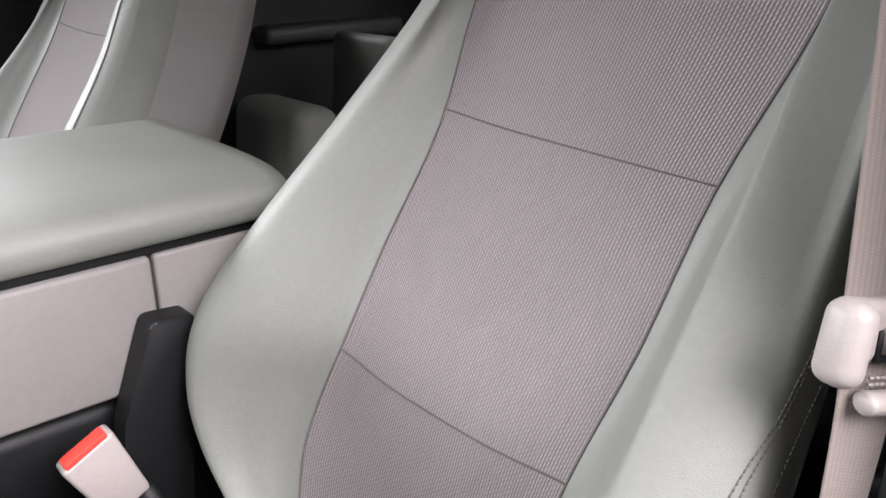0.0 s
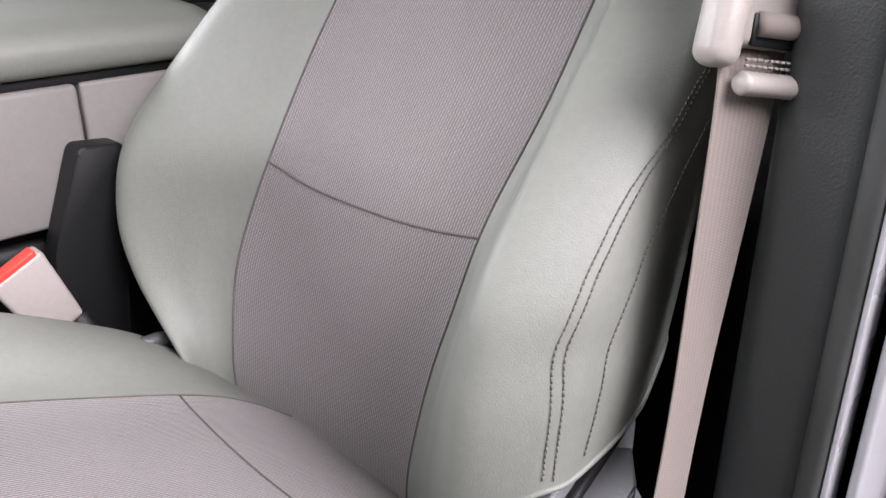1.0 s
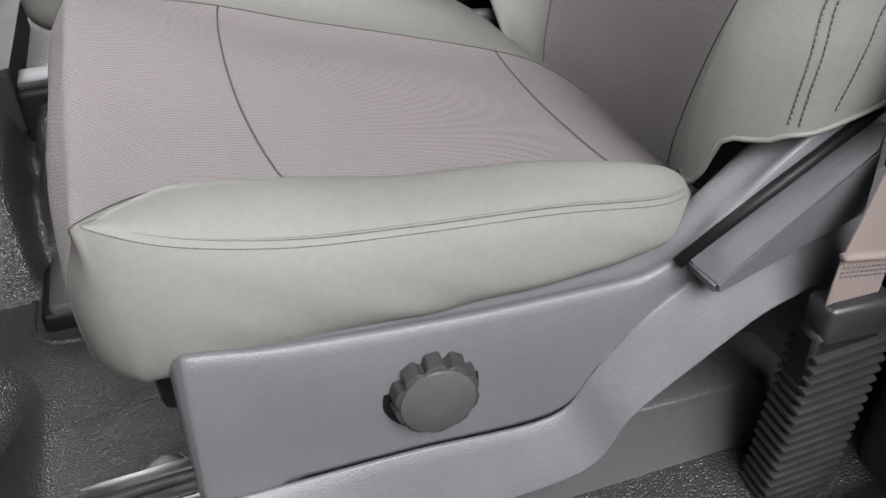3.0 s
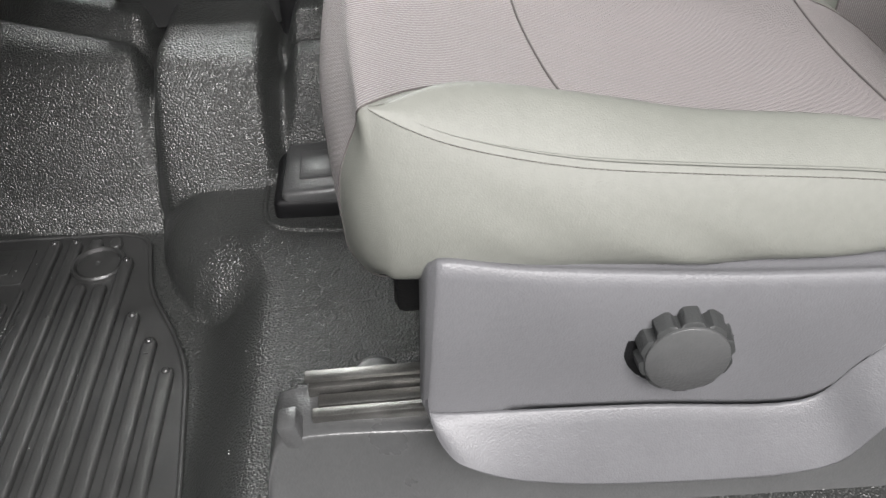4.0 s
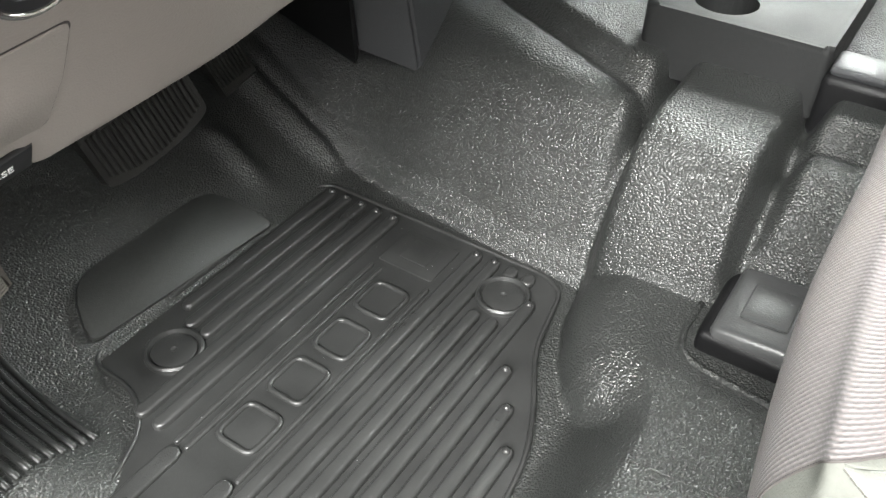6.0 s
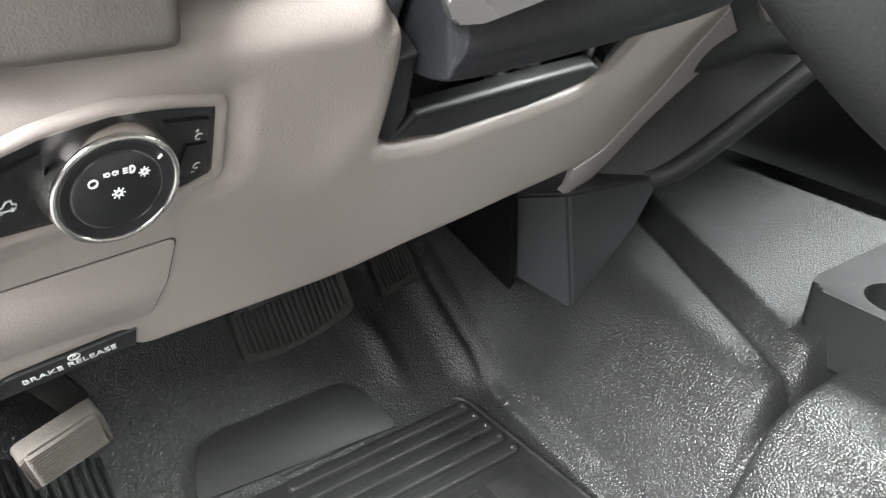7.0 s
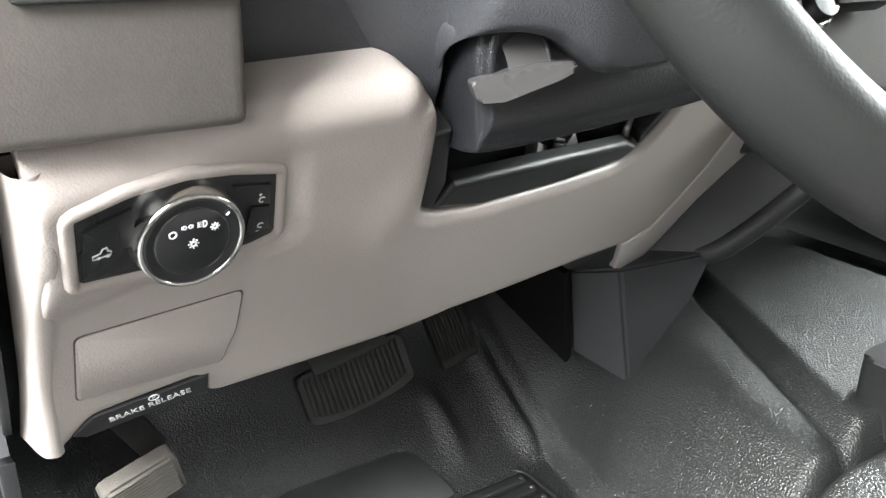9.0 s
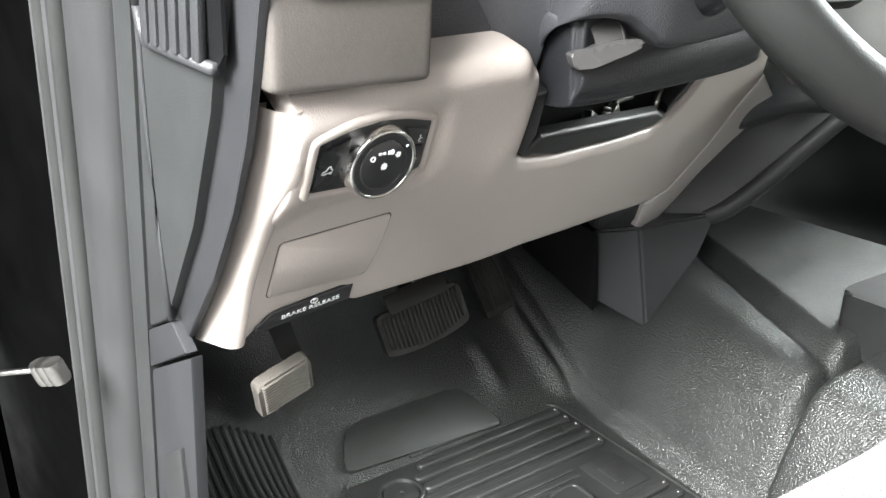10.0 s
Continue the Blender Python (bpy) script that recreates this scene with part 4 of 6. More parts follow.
# ---------------------------------------------------------------- cab shell
def slab(name, size, mat, at, label, category, turn=(0, 0, 0), bevel=0.006):
    return tagged(block(name, size, mat, None, at, turn, bevel), label, category, kind="structure")


slab("roof", (2.3, 1.9, 0.05), HEADLINER, (-0.55, -0.82, 1.36), "light grey cloth headliner of the cab", "roof")
slab("wall_rear", (0.06, 1.9, 1.0), BLACK, (-1.70, -0.82, 0.40), "dark rear cab wall", "wall")
slab("wall_passenger", (3.3, 0.08, 0.70), BLACK, (0.02, -1.78, 0.25), "black passenger door panel", "wall")
slab("pillar_passenger", (0.46, 0.08, 0.76), BLACK, (-0.27, -1.78, 0.978), "black passenger side pillar trim", "pillar")
slab("wall_driver", (1.30, 0.05, 1.0), BLACK, (-1.06, 0.098, 0.40), "black rear door panel on the driver's side", "wall")
slab("firewall", (0.05, 1.9, 0.67), BLACK, (1.62, -0.82, 0.475), "black firewall behind the pedals", "wall")
slab("ground", (30, 30, 0.1), CONCRETE, (0, 0, -0.70), "grey concrete hall floor", "ground", bevel=0)

# ---------------------------------------------------------------- dashboard
DN = Vector((-1, 0, -0.6)).normalized()  # out of the knee panel
DV = Vector((-0.6, 0, 1)).normalized()   # up along it
DU = Vector((0, -1, 0))
DK = math.sqrt(1.36)


def dash_bend(y):
    """How far the panel runs back towards the middle of the cab."""
    return 0.24 * 0.03 * float(np.logaddexp(0, (-y - 0.19) / 0.03))


def on_dash(y, z, out=0.0):
    """The point of the knee panel at y and height z, lifted out of it."""
    return Vector((1.121 - 0.6 * z + dash_bend(y), y, z)) + DN * out


D0 = Vector((1.121, 0, 0))


def dash_uv(y, z):
    return (-y, z * DK)


def wedge(y):
    """The light switch stands out of the panel more towards the door."""
    return 0.0085 + 0.26 * y


def dash_prism(name, yz, out, depth, mat, parent, bevel=0.0, r=0.0, seg=2, label="", tilt=False):
    poly = [dash_uv(*p) for p in yz]
    if r:
        poly = rounded(poly, r)
    bm = prism_bm(poly, D0 + DN * out, DU, DV, depth, bevel, seg)
    for v in bm.verts:
        y = v.co.y
        v.co.x += dash_bend(y)
        if tilt:
            v.co.x -= wedge(y)
    return part(name, bm, mat, parent, label, True)


def resample(poly, step):
    """Points at even steps round a closed outline."""
    out = []
    for a, b in zip(poly, poly[1:] + poly[:1]):
        n = max(1, int(math.ceil(math.dist(a, b) / step)))
        out += [(a[0] + (b[0] - a[0]) * k / n, a[1] + (b[1] - a[1]) * k / n) for k in range(n)]
    return out


def moulded(name, yz, corner, roll, lift, mat, parent, label="", back=None, step=0.005, base=0.0):
    """A moulded panel on the knee surface: rolled edges of radius roll(y, z), height lift(y, z) over the surface, and a return at the back."""
    edge = resample(rounded([dash_uv(*p) for p in yz], corner, 5), step * 0.8)
    e = np.array(edge)
    nxt = np.roll(e, -1, 0)
    radius = np.array([roll(-u, v / DK) for u, v in (e + nxt) / 2])

    def inside(pts):
        x, y = pts[:, 0][:, None], pts[:, 1][:, None]
        cross = ((e[:, 1] > y) != (nxt[:, 1] > y)) & (x < (nxt[:, 0] - e[:, 0]) * (y - e[:, 1]) / (nxt[:, 1] - e[:, 1] + 1e-12) + e[:, 0])
        return cross.sum(1) % 2 == 1

    def gaps(pts):
        d = nxt - e
        t = np.clip(((pts[:, None] - e) * d).sum(2) / (d * d).sum(1), 0, 1)
        return np.linalg.norm(pts[:, None] - (e + t[..., None] * d), axis=2)

    lo, hi = e.min(0), e.max(0)
    gu, gv = np.meshgrid(np.arange(lo[0], hi[0], step), np.arange(lo[1], hi[1], step))
    pts = np.stack([gu.ravel() + 0.25 * step * (np.arange(gu.size) % 2), gv.ravel()], 1)
    pts = pts[inside(pts)]
    pts = pts[gaps(pts).min(1) > 0.0062]
    tang = nxt - np.roll(e, 1, 0)
    norm = np.stack([-tang[:, 1], tang[:, 0]], 1) / np.linalg.norm(tang, axis=1)[:, None]
    for d in (0.0012, 0.0032):
        for sgn in (1, -1):
            ring = e + norm * sgn * d
            ring = ring[inside(ring)]
            pts = np.concatenate([pts, ring[gaps(ring).min(1) > d * 0.8]])
    n = len(e)
    verts2 = [Vector(q) for q in np.concatenate([e, pts])]
    v2, _, faces, *_ = delaunay_2d_cdt(verts2, [(i, (i + 1) % n) for i in range(n)], [], 1, 1e-7)
    p2 = np.array([tuple(q) for q in v2])
    g = gaps(p2)
    reach = np.clip(radius - g, 0, None)
    drop = (radius - np.sqrt(np.clip(radius ** 2 - reach ** 2, 0, None))).max(1)
    bm = bmesh.new()
    made = []
    for (u, v), dr in zip(p2, drop):
        y, z = -u, v / DK
        made.append(bm.verts.new(on_dash(y, z, base - dr) - Vector((lift(y, z), 0, 0))))
    for f in faces:
        try:
            bm.faces.new([made[i] for i in f])
        except ValueError:
            pass
    rim = [ed for ed in bm.edges if len(ed.link_faces) == 1]
    ext = bmesh.ops.extrude_edge_only(bm, edges=rim)["geom"]
    for q in ext:
        if isinstance(q, bmesh.types.BMVert):
            q.co += Vector(back(q.co.y, q.co.z) if back else (0.020, 0, 0.004))
    bmesh.ops.recalc_face_normals(bm, faces=bm.faces)
    for f in bm.faces:
        f.smooth = True
    for ed in bm.edges:
        ed.smooth = ed.calc_face_angle(0.0) < radians(60)
    me = bpy.data.meshes.new(name)
    bm.to_mesh(me)
    bm.free()
    me.materials.append(mat)
    ob = attach(new(name, me), parent)
    if label:
        ob["label"] = label
    return ob


dash = thing("dashboard", (0.95, -0.2, 0.35), "warm grey lower dashboard panel with a cut-out for the steering column", "dashboard")
SP = [(0.0654, 0.5411), (0.0671, 0.5853), (0.0376, 0.593), (0.007, 0.5955), (-0.0204, 0.592), (-0.0523, 0.5848), (-0.0596, 0.5369), (-0.0405, 0.5324), (-0.0168, 0.5325)]
OUT = [(0.085, 0.622), (-0.020, 0.624), (-0.138, 0.628), (-0.158, 0.606), (-0.163, 0.590), (-0.167, 0.565), (-0.171, 0.536), (-0.174, 0.525), (-0.188, 0.519), (-0.234, 0.514),
       (-0.344, 0.509), (-0.430, 0.507), (-0.457, 0.518), (-0.472, 0.543), (-0.481, 0.569), (-0.500, 0.592), (-0.540, 0.632), (-0.610, 0.625), (-0.690, 0.545), (-0.672, 0.500), (-0.664, 0.452),
       (-0.645, 0.412), (-0.621, 0.372), (-0.563, 0.364), (-0.443, 0.375), (-0.346, 0.382), (-0.261, 0.390), (-0.139, 0.389), (-0.036, 0.383), (-0.026, 0.388), (-0.021, 0.410),
       (0.056, 0.396), (0.068, 0.376), (0.084, 0.356), (0.083, 0.371), (0.086, 0.445), (0.083, 0.506), (0.081, 0.559)]


def rim_gap(poly, y, z):
    """Distance from a point to an outline."""
    best = 1.0
    for (y0, z0), (y1, z1) in zip(poly, poly[1:] + poly[:1]):
        dy, dz = y1 - y0, z1 - z0
        f = min(1, max(0, ((y - y0) * dy + (z - z0) * dz) / (dy * dy + dz * dz)))
        best = min(best, math.hypot(y - y0 - f * dy, z - z0 - f * dz))
    return best


def panel_roll(y, z):
    if z > 0.60 and -0.15 < y < 0.080:
        return 0.019
    if -0.180 < y < -0.140 and z > 0.52:
        return 0.012
    if -0.50 < y < -0.16 and z > 0.49:
        return 0.009
    return 0.004


def panel_lift(y, z):
    """The raised surround of the light switch, and the swelling beside the column opening."""
    away = 0.0 if inside_convex(SP, y, z) else rim_gap(SP, y, z)
    k = float(sm(0.020 + 0.6 * max(0.0, y - 0.025), 0.005, away))
    swell = 0.004 * math.exp(-((y + 0.150) / 0.022) ** 2 - ((z - 0.535) / 0.035) ** 2)
    return k * (wedge(y) - 0.0012) * float(sm(0.655, 0.585, z)) + swell


def inside_convex(poly, y, z):
    signs = [(y1 - y0) * (z - z0) - (z1 - z0) * (y - y0) > 0 for (y0, z0), (y1, z1) in zip(poly, poly[1:] + poly[:1])]
    return all(signs) or not any(signs)


def panel_back(y, z):
    return (0.060, 0, 0.018) if z > 0.60 and y > -0.165 else (0.028, 0, 0.004)


moulded("knee_panel", OUT, 0.010, panel_roll, panel_lift, DASH, dash, "", panel_back)
rows = []
for inner, outer in (((0.0845, 0.610), (0.790, 0.094, 0.609)), ((0.081, 0.559), (0.803, 0.094, 0.574)), ((0.083, 0.506), (0.845, 0.094, 0.510)), ((0.086, 0.445), (0.912, 0.094, 0.426)), ((0.085, 0.395), (0.967, 0.096, 0.366)), ((0.084, 0.358), (0.985, 0.098, 0.3395))):
    lifted = np.array((panel_lift(inner[0] - 0.006, inner[1]), 0, 0))
    a_, o_ = np.array(on_dash(inner[0] - 0.004, inner[1], 0.0012)) - lifted, np.array(outer)
    rows.append([np.array(on_dash(inner[0] - 0.009, inner[1], -0.0015)) - lifted, a_, a_ * 0.85 + o_ * 0.15 + (-0.001, 0.0062, -0.0005), a_ * 0.35 + o_ * 0.65 + (0.0, 0.0036, 0.0), o_, o_ + (0.006, -0.012, 0.0)])
patch("panel_return", refine(np.array(rows), 5, 4), DASH, dash)
raw("return_foot", [tuple(q) for q in (rows[-1][1], rows[-1][2], rows[-1][3], rows[-1][4], rows[-1][4] + np.array((0.01, -0.02, 0.02)), rows[-1][1] + np.array((0.02, -0.004, 0.02)))], [(0, 1, 2, 3, 4, 5)], DASH, dash, smooth=False)
# the light switch in its raised surround
switch = thing("light_switch", on_dash(0.004, 0.55), "black headlight switch plate with a chrome ringed rotary knob", "switch")
tube("switch_lip", [on_dash(y, z, 0.0) - Vector((wedge(y) - 0.0018, 0, 0)) for y, z in rounded([(0.0040 + 1.045 * (a_ - 0.0040), 0.5640 + 1.085 * (b_ - 0.5640)) for a_, b_ in SP], 0.004)], 0.0042, DASH, dash, 10, True, label="rounded lip round the light switch", up=tuple(DN))
dash_prism("switch_plate", SP, 0.0, 0.006, GLOSS_BLACK, switch, 0.0015, 0.003, tilt=True)
dash_prism("bed_light_button", [(0.0625, 0.543), (0.0622, 0.577), (0.0360, 0.5855), (0.0350, 0.566), (0.0450, 0.5465)], 0.002, 0.003, GLOSS_BLACK, switch, 0.001, 0.002, tilt=True)
dash_prism("dimmer_button", [(-0.0215, 0.583), (-0.0492, 0.5775), (-0.0508, 0.563), (-0.0372, 0.5655), (-0.032, 0.572)], 0.002, 0.003, GLOSS_BLACK, switch, 0.001, 0.002, tilt=True)
dash_prism("dimmer_button", [(-0.0375, 0.5635), (-0.0510, 0.561), (-0.0545, 0.5425), (-0.0385, 0.5415), (-0.036, 0.552)], 0.002, 0.003, GLOSS_BLACK, switch, 0.001, 0.002, tilt=True)
kax = axes((0.7805, 0.0080, 0.5655), (0, -1, 0), (-1, -0.07, -0.30)) @ Matrix.Diagonal((1.05, 1.05, 1, 1))
turned("knob", [(0.0305, 0.0), (0.0303, 0.012), (0.0290, 0.020), (0.0275, 0.0245), (0.0268, 0.0245)], kax, CHROME, switch, 64, "satin chrome knob ring")
tube("knob_bead", [kax @ Vector((0.0272 * math.cos(t), 0.0272 * math.sin(t), 0.0244)) for t in np.linspace(0, 2 * math.pi, 48, endpoint=False)], 0.0017, CHROME, switch, 10, True, label="bright chrome edge")
turned("knob_bezel", [(0.0264, 0.012), (0.0262, 0.0250), (0.0250, 0.0258), (0.0208, 0.0250), (0.0203, 0.0244), (0.001, 0.0244)], kax, GLOSS_BLACK, switch, 64, "glossy black dial bezel")
turned("dial", [(0.0200, 0.012), (0.0198, 0.0250), (0.0190, 0.0256), (0.001, 0.0256)], kax, GLOSS_BLACK, switch, 48, "black dial with white symbols")


def mark(name, pts, r, parent, m=WHITE_INK, closed=False):
    return tube(name, pts, r, m, parent, 6, closed)


def on_dial(a, b, h=0.0258):
    return kax @ Vector((a * 0.86, b * 0.86, h))


def ring_pts(f, a, b, r, n=18):
    return [f(a + r * math.cos(t), b + r * math.sin(t)) for t in np.linspace(0, 2 * math.pi, n, endpoint=False)]


def rays(name, f, a, b, r0, r1, n, parent, w=0.00035):
    vs = []
    for i in range(n):
        t = 2 * math.pi * i / n
        mark(name, [f(a + r0 * math.cos(t), b + r0 * math.sin(t)), f(a + r1 * math.cos(t), b + r1 * math.sin(t))], w, parent)


UPD = 1 if (kax.to_3x3() @ Vector((0, 1, 0))).z > 0 else -1
mark("off_symbol", ring_pts(on_dial, -0.0125, UPD * 0.0085, 0.0022), 0.0005, switch, closed=True)
for dx in (-0.0015, 0.0015):
    mark("park_symbol", ring_pts(on_dial, -0.0035 + dx * 1.2, UPD * 0.0120, 0.0011, 10), 0.0004, switch, closed=True)
    mark("park_symbol", [on_dial(-0.0035 + dx * 2.2, UPD * 0.0110), on_dial(-0.0035 + dx * 2.2, UPD * 0.0130)], 0.0004, switch)
mark("lamp_symbol", [on_dial(0.0062 + 0.0022 * math.cos(t), UPD * (0.0120) + 0.0022 * math.sin(t)) for t in np.linspace(-1.57, 1.57, 10)], 0.0005, switch, closed=True)
for k in (-1, 0, 1):
    mark("lamp_symbol", [on_dial(0.0024, UPD * 0.0120 + k * 0.0014), on_dial(0.0052, UPD * 0.0120 + k * 0.0014)], 0.0003, switch)
mark("auto_symbol", ring_pts(on_dial, 0.0135, UPD * 0.0085, 0.0014, 12), 0.0006, switch, closed=True)
rays("auto_ray", on_dial, 0.0135, UPD * 0.0085, 0.0020, 0.0030, 8, switch)
mark("fog_symbol", ring_pts(on_dial, 0.0, -UPD * 0.001, 0.0016, 12), 0.00055, switch, closed=True)
rays("fog_ray", on_dial, 0.0, -UPD * 0.001, 0.0024, 0.0035, 8, switch)
mark("pointer", [on_dial(0.0205, UPD * 0.0150, 0.0262), on_dial(0.0225, UPD * 0.0168, 0.0262)], 0.0006, switch)


def on_plate(y, z):
    return on_dash(y, z, 0.0024) - Vector((wedge(y), 0, 0))


TRUCK = ((0.0075, -0.003), (0.0075, 0.0), (0.002, 0.0012), (0.0, 0.0050), (-0.003, 0.0054), (-0.0036, 0.002), (-0.006, 0.0012), (-0.006, -0.0022))
mark("truck_symbol", [on_plate(0.0522 + a_ * 0.72, 0.5605 + b_ * 0.72) for a_, b_ in TRUCK], 0.00045, switch, closed=True)
for y in (0.0545, 0.0495):
    mark("truck_symbol", ring_pts(lambda a, b: on_plate(y + a, 0.5585 + b), 0, 0, 0.0008, 8), 0.0004, switch, closed=True)
for yc, z, s in ((-0.0434, 0.5685, 1), (-0.0457, 0.5480, -1)):
    mark("dimmer_symbol", [on_plate(yc - 0.0020 * math.cos(t), z + 0.0018 * math.sin(t)) for t in np.linspace(0.5, 5.2, 12)], 0.00042, switch)
    mark("dimmer_symbol", [on_plate(yc + 0.0026, z + s * 0.0040), on_plate(yc + 0.0006, z + s * 0.0040)], 0.00033, switch)
    if s > 0:
        mark("dimmer_symbol", [on_plate(yc + 0.0016, z + 0.0050), on_plate(yc + 0.0016, z + 0.0030)], 0.00033, switch)
# access cover
CV = [(0.065, 0.419), (0.064, 0.482), (-0.041, 0.4925), (-0.041, 0.455), (-0.034, 0.421)]
dash_prism("cover_gap", [(y + (0.0012 if y > 0 else -0.0012), z + (0.0010 if z > 0.455 else -0.0010)) for y, z in CV], 0.0004, 0.001, SEAM, dash, 0.0, 0.006)
dash_prism("access_cover", CV, 0.0014, 0.002, DASH, dash, 0.0008, 0.006)
# brake release strip
strip = thing("brake_release_handle", on_dash(0.02, 0.395), "black brake release handle lettered in white", "handle")
dash_prism("handle_bar", [(0.070, 0.379), (0.055, 0.396), (-0.0262, 0.4095), (-0.0275, 0.390), (0.060, 0.374)], 0.002, 0.02, GLOSS_BLACK, strip, 0.002)


def lettering(name, body, at, right, up, height, mat, parent):
    cu = bpy.data.curves.new(name, "FONT")
    cu.body, cu.size, cu.align_x, cu.align_y, cu.extrude = body, height * 1.38, "CENTER", "CENTER", 0.0002
    tmp = new("tmp", cu)
    me = bpy.data.meshes.new_from_object(tmp.evaluated_get(bpy.context.evaluated_depsgraph_get()))
    bpy.data.objects.remove(tmp)
    r, u = Vector(right).normalized(), Vector(up)
    w = r.cross(u).normalized()
    u = w.cross(r)
    m = Matrix((r, u, w)).transposed().to_4x4()
    m.translation = Vector(at)
    me.transform(m)
    me.materials.clear()
    me.materials.append(mat)
    return attach(new(name, me), parent)


base_dir = on_dash(-0.0262, 0.4095) - on_dash(0.055, 0.396)
lettering("lettering", "BRAKE RELEASE", on_dash(0.016, 0.3935, 0.0026), base_dir, DV, 0.0062, WHITE_INK, strip)
mark("brake_symbol", ring_pts(lambda a, b: on_dash(0.014 + a, 0.4015 + b * 0.85, 0.0026), 0, 0, 0.0036), 0.0005, strip, closed=True)
lettering("symbol_letter", "P", on_dash(0.014, 0.4015, 0.0026), base_dir, DV, 0.0045, WHITE_INK, strip)
# dark vent housing above
vent = thing("vent_housing", (0.80, 0.035, 0.62), "dark taupe dashboard vent housing with a grey frame", "dashboard vent")
VENT_XZ = rounded([(0.7335, 0.6235), (0.728, 0.69), (0.742, 0.765), (0.95, 0.78), (0.95, 0.632)], [0.007, 0.03, 0.02, 0.01, 0.004])
vent_mid = np.mean(VENT_XZ, axis=0)
vent_rows = []
for y, k in ((-0.0225, 0.93), (-0.0225, 0.965), (-0.0215, 0.985), (-0.0190, 0.996), (-0.0150, 1.0), (0.094, 1.0), (0.099, 0.992), (0.1025, 0.975), (0.1035, 0.95), (0.1035, 0.9)):
    vent_rows.append([(vent_mid[0] + k * (x - vent_mid[0]), y, vent_mid[1] + k * (z - vent_mid[1])) for x, z in VENT_XZ + VENT_XZ[:1]])
patch("housing", np.array(vent_rows), BROWN_DARK, vent)
for ring in (vent_rows[0], vent_rows[-1]):
    raw("housing_end", ring[:-1], [tuple(range(len(ring) - 1))], BROWN_DARK, vent)
block("vent_frame", (0.006, 0.098, 0.05), TRIM_GREY, vent, (0.7305, 0.030, 0.712), (0, 8, 0), 0.003)
block("vent_mouth", (0.006, 0.086, 0.04), BLACK, vent, (0.7285, 0.030, 0.715), (0, 8, 0), 0.002)
# upper dash behind the wheel
cluster = thing("instrument_hood", (0.85, -0.33, 0.665), "dark slate instrument hood of the dashboard", "dashboard hood")
block("hood_end", (0.15, 0.122, 0.20), SLATE, cluster, (0.872, -0.082, 0.702), (0, 0, 0), 0.004, 3)
block("hood_middle", (0.15, 0.500, 0.14), SLATE, cluster, (0.875, -0.397, 0.735), (0, 0, 0), 0.012, 3)
# end of the dashboard at the door
end_cap = thing("dash_end_cap", (0.8, 0.11, 0.36), "dark slate plastic end cap of the dashboard", "trim panel")
CAP_IN = [(0.700, 0.770), (0.724, 0.687), (0.749, 0.625), (0.767, 0.585), (0.806, 0.523), (0.869, 0.445), (0.959, 0.353)]
CAP_OUT = [(1.025, 0.350), (0.998, 0.392), (0.900, 0.503), (0.829, 0.612), (0.792, 0.694), (0.778, 0.770)]


def side_plate(name, xz, y, depth, mat, parent, bevel=0.002, label=""):
    """A plate that faces the open door, from its outline in x and z."""
    return prism(name, [(-x, z) for x, z in xz], (0, y, 0), (-1, 0, 0), (0, 0, 1), depth, mat, parent, bevel, 2, label=label)


side_plate("cap_panel", [(x + 0.004, z) for x, z in CAP_IN] + CAP_OUT, 0.110, 0.006, NAVY, end_cap, 0.003)
tube("cap_bead", [(x + 0.007, 0.1085, z) for x, z in CAP_IN], 0.0020, NAVY, end_cap, 8)

# ---------------------------------------------------------------- steering column and wheel
def cut_out(ob, cutters):
    """Take the cutters' shapes out of a mesh for good."""
    for cu in cutters:
        mod = ob.modifiers.new("cut", "BOOLEAN")
        mod.operation, mod.object, mod.solver = "DIFFERENCE", cu, "EXACT"
    bpy.context.view_layer.update()
    me = bpy.data.meshes.new_from_object(ob.evaluated_get(bpy.context.evaluated_depsgraph_get()))
    ob.modifiers.clear()
    ob.data = me
    for cu in cutters:
        bpy.data.objects.remove(cu)
    return ob


column = thing("steering_column", (0.75, -0.26, 0.60), "slate grey plastic steering column shroud with an arched recess", "steering column")
# upper shroud: a hood whose lower rim arches over the tilt lever
rim = spline([(0.86, -0.130, 0.575), (0.82, -0.152, 0.582), (0.797, -0.168, 0.596), (0.786, -0.165, 0.615), (0.774, -0.162, 0.633), (0.752, -0.158, 0.650), (0.727, -0.161, 0.659), (0.710, -0.181, 0.6620), (0.701, -0.201, 0.657), (0.697, -0.216, 0.646), (0.696, -0.236, 0.636), (0.698, -0.290, 0.638), (0.705, -0.36, 0.646), (0.725, -0.40, 0.668), (0.775, -0.42, 0.69)], 5)
hood = []
for p in rim:
    k = (p[1] + 0.25) / 0.17
    top = np.array((0.690 + 0.05 * k * k + 0.45 * max(0, p[0] - 0.74), p[1] * 0.9 - 0.026 + 0.8 * max(0, p[0] - 0.75), 0.80))
    hood.append([p + np.array((0.05, 0, 0.012)), p + np.array((0.012, 0, 0.001)), p + np.array((0.0, 0, 0.0025)), p + np.array((-0.006, 0, 0.009)), p * 0.8 + top * 0.2 + np.array((-0.010, 0, 0)), p * 0.5 + top * 0.5 + np.array((-0.008, 0, 0)), top, top + np.array((0.10, 0, 0.03))])
patch("upper_shroud", spline(np.array(hood).swapaxes(0, 1), 4).swapaxes(0, 1), SLATE, column, "", True)
lo = []
